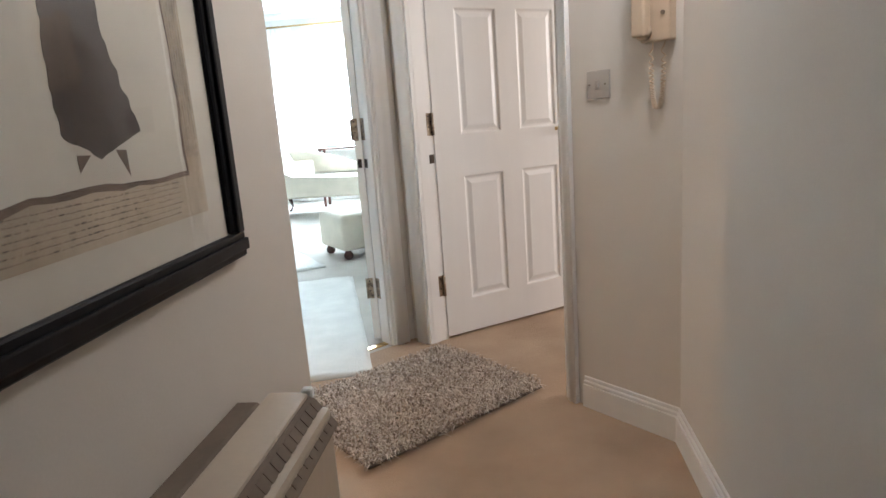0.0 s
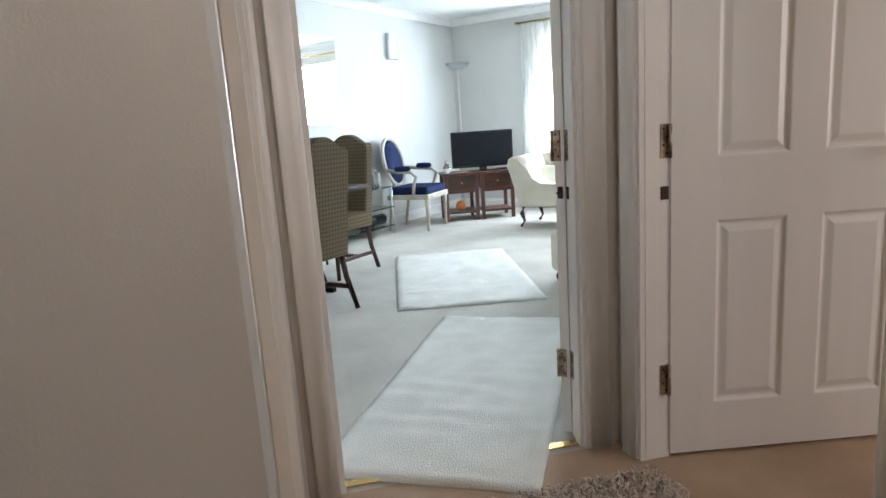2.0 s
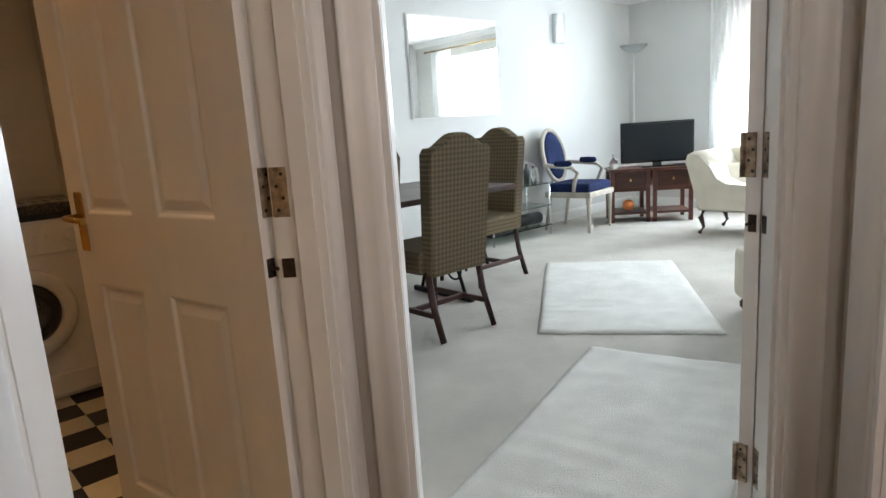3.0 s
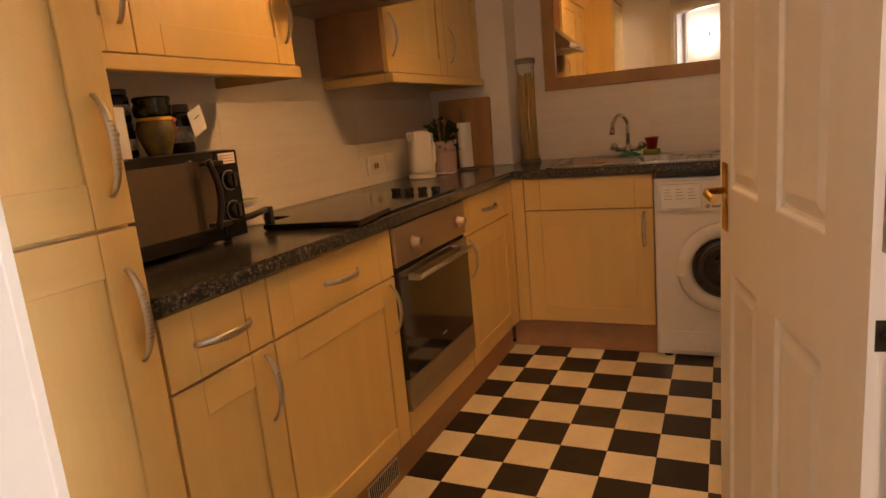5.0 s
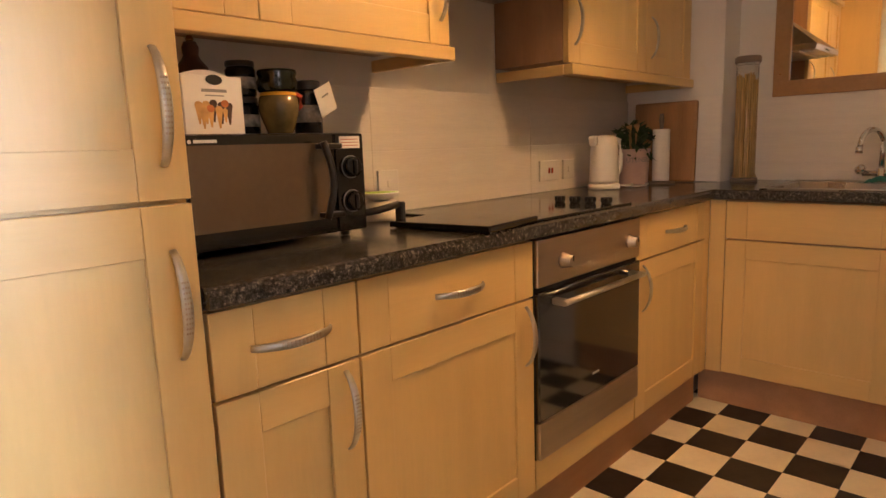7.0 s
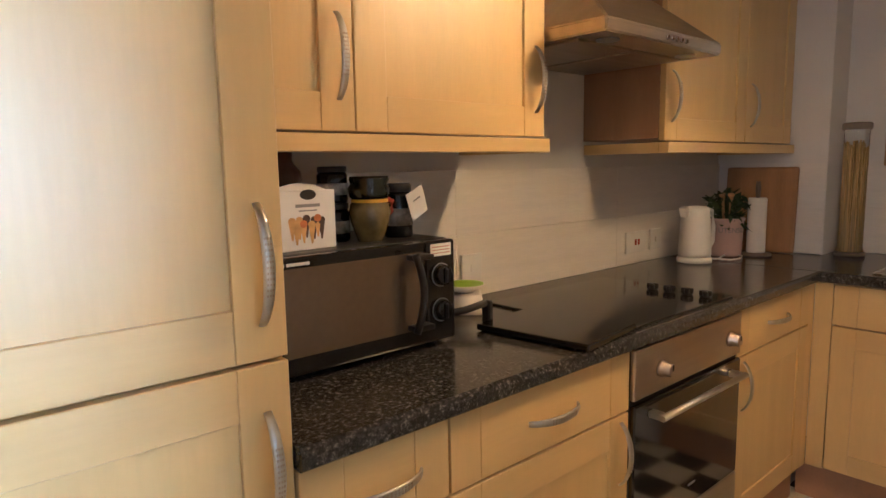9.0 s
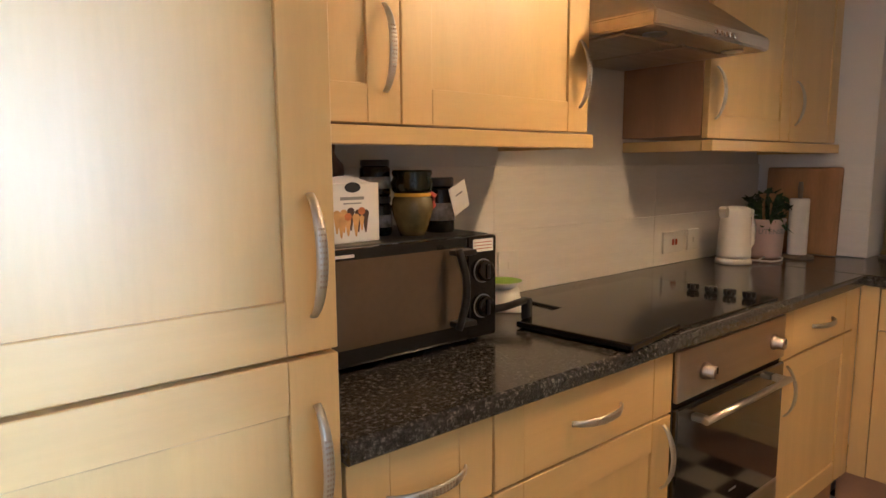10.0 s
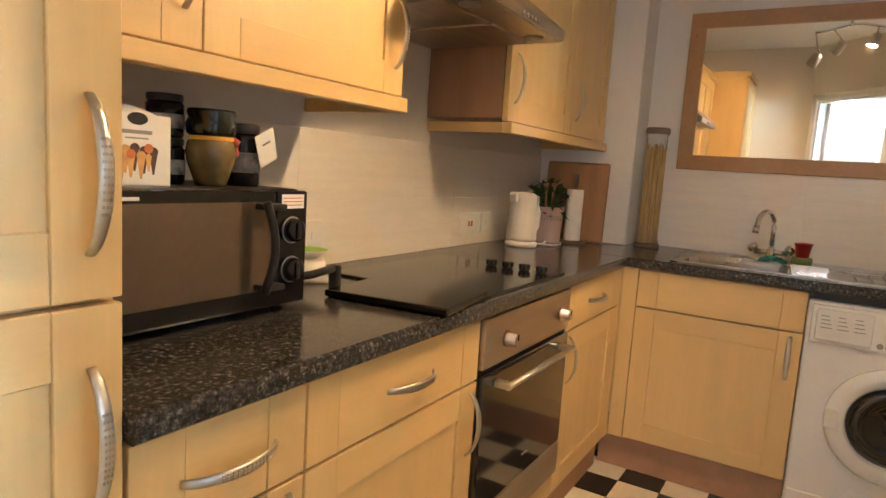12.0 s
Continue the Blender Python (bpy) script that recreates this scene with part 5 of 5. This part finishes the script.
tb_ = thing("dining_table", pose(.62, 3.45, 0), "dark wood dining table on scrolled iron base", "table")
part("tabletop", B(-.30, .61, -.85, .72, .715, .75, .008, 2), dark_wood, tb_)
for y in (-.45, .45):
    part("foot_rail", B(-.14, .44, y - .02, y + .02, 0, .035, .005, 1), iron, tb_)
    for s in (-1, 1):
        pts = [(.155 + s * .22, y, .03), (.155 + s * .14, y, .25), (.155 + s * .06, y, .45), (.155 + s * .16, y, .64), (.155 + s * .22, y, .715)]
        part("iron_leg", T(pts, .012, 8), iron, tb_)
        sp_ = [(.155 + s * (.13 + (.02 + .09 * (1 - q / 24)) * math.cos(q * .42)), y, .20 + (.02 + .09 * (1 - q / 24)) * math.sin(q * .42)) for q in range(25)]
        part("scroll", T(sp_, .008, 6), iron, tb_)
part("stretcher_bar", T([(.155, -.45, .30), (.155, .45, .30)], .012, 8), iron, tb_)

# glass shelf unit
gs = thing("glass_shelf_unit", pose(-.21, 5.72, 0), "three-tier glass shelf unit with chrome legs", "shelf unit")
for x in (-.14, .16):
    for y in (-.42, .42):
        part("leg", T([(x, y, 0), (x, y, .525)], .012, 10), chrome, gs)
for z in (.09, .29, .510):
    part("glass_shelf", B(-.155, .175, -.44, .44, z, z + .010, .002, 1), green_glass, gs)
for y, h, r_, mt_, lb in ((.20, .20, .030, black_plastic, "black flask on the glass shelf"), (.30, .17, .024, clear_glass, "clear plastic bottle on the glass shelf"), (.36, .13, .02, white_plastic, "small white bottle on the glass shelf")):
    b_ = thing("bottle", pose(-.15, 5.72 + y, .521), lb, "bottle")
    part("body", L([(r_, 0), (r_, h * .7), (r_ * .5, h * .8), (r_ * .5, h)], 16), mt_, b_)
    part("cap", L([(r_ * .55, h), (r_ * .55, h + .02)], 12), white_plastic, b_)
for y, lb in ((.15, "long black speaker on the lower shelf"), ):
    b_ = thing("speaker", pose(-.16, 5.72 + y, .101), lb, "speaker")
    part("case", T([(0, -.20, .065), (0, .22, .065)], .06, 16), black_plastic, b_)
    for q in (-.21, .222):
        part("end_ring", L([(.05, 0), (.05, .012)], 20, (0, q, .065), Vector((0, 1, 0))), chrome, b_)
b_ = thing("black_box", pose(-.11, 5.47, .101), "flat black media box on the lower shelf", "media box")
part("case", B(-.12, .05, -.2, .1, 0, .05, .004, 1), black_plastic, b_)

# blue armchair with limed frame; local -Y is its front
ba = thing("armchair", pose(.03, 6.515, 0, 0, 0, 98), "limed wood armchair with blue velvet upholstery", "armchair")
part("seat_cushion", B(-.25, .25, -.25, .22, .40, .49, .03, 3), blue_velvet, ba)
part("seat_frame", B(-.27, .27, -.27, .24, .35, .405, .01, 2), limed_wood, ba)
bk = Matrix.Translation((0, .27, .76)) @ Matrix.Rotation(radians(-12), 4, "X")
bm = bmesh.new(); rings = []
for k in range(36):
    a = k * math.tau / 36; c = Vector((.215 * math.cos(a), 0, .27 * math.sin(a))); o = Vector((math.cos(a), 0, math.sin(a)))
    rings.append([bm.verts.new(c + .022 * (math.cos(q * math.tau / 8) * o + math.sin(q * math.tau / 8) * Vector((0, 1, 0)))) for q in range(8)])
for k in range(36):
    for q in range(8):
        bm.faces.new((rings[k][q], rings[(k + 1) % 36][q], rings[(k + 1) % 36][(q + 1) % 8], rings[k][(q + 1) % 8])).smooth = True
part("back_frame", turn(bm, bk), limed_wood, ba)
bm = bmesh.new(); loops = []
for y, f in ((-.030, .55), (-.022, .85), (0, 1), (.022, .85), (.030, .55)):
    loops.append([bm.verts.new((.20 * f * math.cos(k * math.tau / 32), y, .255 * f * math.sin(k * math.tau / 32))) for k in range(32)])
for lo, hi in zip(loops, loops[1:]):
    for k in range(32):
        bm.faces.new((lo[k], lo[(k + 1) % 32], hi[(k + 1) % 32], hi[k])).smooth = True
bm.faces.new(loops[0]); bm.faces.new(loops[-1])
part("back_pad", turn(bm, bk), blue_velvet, ba)
for s in (-1, 1):
    part("front_leg", L([(.012, 0), (.016, .02), (.022, .28), (.028, .30), (.026, .36)], 12, (s * .235, -.235, 0)), limed_wood, ba)
    part("rear_leg", T([(s * .20, .21, .36), (s * .205, .27, 0)], [.022, .014], 8), limed_wood, ba)
    ar = part("arm", T([(s * .23, .24, .68), (s * .27, .10, .665), (s * .275, -.08, .655), (s * .27, -.14, .60), (s * .265, -.10, .50), (s * .25, -.08, .40)], .020, 8), limed_wood, ba)
    part("arm_pad", turn(L([(.004, -.10), (.03, -.08), (.034, 0), (.03, .08), (.004, .10)], 14), Matrix.Translation((s * .272, .02, .69)) @ Matrix.Rotation(radians(90), 4, "X")), blue_velvet, ar)
    part("back_post", T([(s * .12, .22, .40), (s * .10, .235, .52)], .018, 8), limed_wood, ba)

# two wood cabinets with the television
ang = math.degrees(math.atan2(.55, .645))
def tv_cabinet(m, label):
    t = thing("side_cabinet", m, label, "cabinet", "television cabinets")
    w, d, h = .405, .40, .57
    for x in (.02, w - .02):
        for y in (.02, d - .02):
            part("leg", B(x - .02, x + .02, y - .02, y + .02, 0, h - .025, .003, 1), mahogany, t)
    part("top", B(-.012, w + .012, -.012, d + .012, h - .025, h, .006, 2), mahogany, t)
    part("drawer_box", B(.03, w - .03, .012, d - .02, .36, .54), mahogany, t)
    dr = part("drawer_front", B(.045, w - .045, .002, .014, .375, .53, .003, 1), dark_wood, t)
    part("knob", L([(.008, 0), (.014, .012), (.012, .02)], 12, (w / 2, .002, .45), Vector((0, -1, 0))), brass, dr)
    part("lower_shelf", B(.015, w - .015, .015, d - .015, .085, .11, .003, 1), mahogany, t)
    part("apron", B(.03, w - .03, .012, .03, .33, .36, .003, 1), mahogany, t)
    return t
ca = tv_cabinet(pose(.17, 6.90, 0, 0, 0, ang), "mahogany side cabinet with drawer and open shelf")
p2 = Vector((.17, 6.90, 0)) + Vector((math.cos(radians(ang)), math.sin(radians(ang)), 0)) * .435
copy_thing(ca, pose(p2.x, p2.y, 0, 0, 0, ang))
bl = thing("orange_ball", pose(.17, 6.90, .11, 0, 0, ang) @ Matrix.Translation((.20, .12, 0)), "orange ball on the cabinet's lower shelf", "ball")
part("ball", L([(.006, .0)] + [(.062 * math.sin(a), .062 - .062 * math.cos(a)) for a in [.2 * k for k in range(1, 15)]] + [(.006, .124)], 20), orange, bl)
tvm = pose(.168, 7.10, .572, 0, 0, ang)
te = thing("television", tvm, "black flat-screen television on wood cabinets", "television")
part("bezel", B(0, .75, -.02, .03, .045, .47, .008, 2), black_gloss, te)
part("screen", B(.018, .732, -.0225, -.0195, .065, .452), screen, te)
part("stand_neck", B(.33, .42, -.01, .02, .01, .05), black_plastic, te)
part("stand_foot", B(.20, .55, -.10, .10, 0, .014, .006, 2), black_gloss, te)
vs_ = thing("glass_vase", pose(.17, 6.90, .572, 0, 0, ang) @ Matrix.Translation((.05, .08, 0)), "small clear glass decanter on the cabinet", "vase")
part("body", L([(.03, 0), (.05, .02), (.055, .06), (.02, .11), (.015, .14), (.022, .15)], 20), clear_glass, vs_)
rb = thing("set_top_box", pose(p2.x, p2.y, .572, 0, 0, ang) @ Matrix.Translation((.22, .04, 0)), "small black box with white light", "media box")
part("case", B(0, .12, 0, .08, 0, .025, .004, 1), black_plastic, rb)

# chaise longue with scrolled head end
ch = thing("chaise_longue", pose(1.16, 6.72, 0), "cream upholstered chaise longue with dark legs", "chaise longue")
prof = [(.04, .22), (.02, .34), (.0, .48), (-.05, .58), (-.09, .66), (-.07, .73), (-.01, .76), (.06, .745), (.11, .69), (.14, .60), (.20, .50), (.30, .45), (1.50, .43), (1.55, .40), (1.56, .22)]
bm = bmesh.new(); a = [bm.verts.new((x, 0, z)) for x, z in prof]; b = [bm.verts.new((x, .62, z)) for x, z in prof]; n = len(prof)
for k in range(n):
    bm.faces.new((a[k], a[(k + 1) % n], b[(k + 1) % n], b[k])).smooth = True
bm.faces.new(a); bm.faces.new(b[::-1]); bmesh.ops.bevel(bm, geom=[e_ for e_ in bm.edges if len({round(v.co.y, 2) for v in e_.verts}) == 1], offset=.02, segments=2, affect="EDGES")
part("upholstery", bm, cream_fabric, ch)
bm = bmesh.new(); prof = [(.05, .45), (.02, .70), (.10, .76), (.30, .73), (.60, .66), (.90, .56), (1.05, .45)]
a = [bm.verts.new((x, .62, z)) for x, z in prof]; b = [bm.verts.new((x, .74, z)) for x, z in prof]; n = len(prof)
for k in range(n):
    bm.faces.new((a[k], a[(k + 1) % n], b[(k + 1) % n], b[k]))
bm.faces.new(a); bm.faces.new(b[::-1]); part("side_back", bm, cream_fabric, ch)
for k in range(12):
    part("tuft_button", L([(.010, 0), (.006, .006)], 10, (.15 + .03 * (k // 4), .08 + .14 * (k % 4), .60 - .045 * (k // 4)), Vector((.8, 0, .6))), cream_fabric, ch)
for x in (.08, 1.46):
    for y in (.06, .56):
        part("leg", T([(x, y, .24), (x - .025, y - .02, .15), (x - .005, y, .06), (x - .03, y - .02, .012), (x - .035, y - .025, 0)], [.032, .026, .014, .018, .016], 10), dark_wood, ch)
cu = thing("cushion", pose(1.42, 7.12, .47, 55, 0, 20), "cream scatter cushion on the chaise", "cushion")
part("cover", B(-.19, .19, -.17, .17, -.05, .05, .048, 4), cream_fabric, cu)

def bun_foot(parent, x, y):
    part("bun_foot", L([(.022, 0), (.036, .015), (.038, .04), (.024, .06), (.026, .075)], 16, (x, y, 0)), dark_wood, parent)
fs = thing("footstool", pose(2.42, 4.71, 0, 0, 0, -50), "cream upholstered footstool on dark bun feet", "footstool")
part("cushion", B(-.03, .43, -.03, .50, .07, .36, .045, 4), cream_fabric, fs)
for x in (.03, .37):
    for y in (.03, .44):
        bun_foot(fs, x, y)
ac = thing("upholstered_armchair", pose(2.86, 4.45, 0, 0, 0, 0), "cream upholstered armchair with rounded arms", "armchair")
part("base", B(0, .70, 0, .75, .07, .40, .04, 3), cream_fabric, ac)
part("arm_rest", B(-.02, .16, -.02, .75, .30, .60, .06, 4), cream_fabric, ac)
part("arm_rest", B(.56, .72, -.02, .75, .30, .60, .06, 4), cream_fabric, ac)
part("back_rest", B(0, .70, .58, .76, .35, .88, .06, 4), cream_fabric, ac)
for x in (.05, .65):
    for y in (.05, .70):
        bun_foot(ac, x, y)
wt_ = thing("window_table", pose(1.55, 7.50, 0), "dark wood side table below the window", "side table")
part("top", B(0, .62, -.0, .25, .72, .745, .006, 2), mahogany, wt_)
for x in (.03, .59):
    for y in (.03, .22):
        part("leg", B(x - .015, x + .015, y - .015, y + .015, 0, .72, .003, 1), mahogany, wt_)
wb_ = thing("white_router", pose(1.66, 7.56, .746), "small white box on the side table", "box")
part("case", B(0, .14, 0, .09, 0, .03, .004, 1), white_plastic, wb_)
# ---------- tiles ----------
def shared(name, bm, mat):
    bmesh.ops.recalc_face_normals(bm, faces=bm.faces)
    me = bpy.data.meshes.new(name); bm.to_mesh(me); bm.free(); me.materials.append(mat)
    return me


TS, TX, TY = .165, 1.211, 1.004
tb, tw = shared("tile", B(.0005, TS - .0005, .0005, TS - .0005, -.006, 0, .0006, 1), vinyl_black), shared("tile", B(.0005, TS - .0005, .0005, TS - .0005, -.006, 0, .0006, 1), vinyl_white)
kf = bpy.data.objects["floor_kitchen"]
for i in range(-8, 14):
    for j in range(-8, 8):
        x, y = TX + i * TS, TY + j * TS
        if x < .30 or y < .36 or x + y > KS - .01 or y + TS > KY + .06 or x > 3.25:
            continue
        o = new("tile", tb if (i + j) % 2 == 0 else tw); o.location = (x, y, -.002); o.parent = kf
TH_ = .197
def wall_tile(w):
    return shared("wall_tile", B(.0003, w - .0003, 0, .007, .0008, TH_ - .0008, .0008, 1), tile_white)


wc = bpy.data.objects["wall_kitchen_counter"]; wsk = bpy.data.objects["wall_kitchen_sink"]; wbx = bpy.data.objects["wall_boxing"]
long_tile, sink_tile, box_tile = wall_tile(.86), wall_tile(.71), wall_tile(.33)
for r_ in range(2):
    for k in range(3):
        o = new("tile", long_tile); o.location = (.2 + k * .86, .0005, .913 + r_ * TH_); o.parent = wc
    for k in range(2):
        o = new("tile", sink_tile); o.matrix_world = pose(.0005, .475 + (k + 1) * .71, .913 + r_ * TH_, 0, 0, -90); o.parent = wsk
    o = new("tile", box_tile); o.matrix_world = pose(.2005, .467, .913 + r_ * TH_, 0, 0, -90); o.parent = wbx
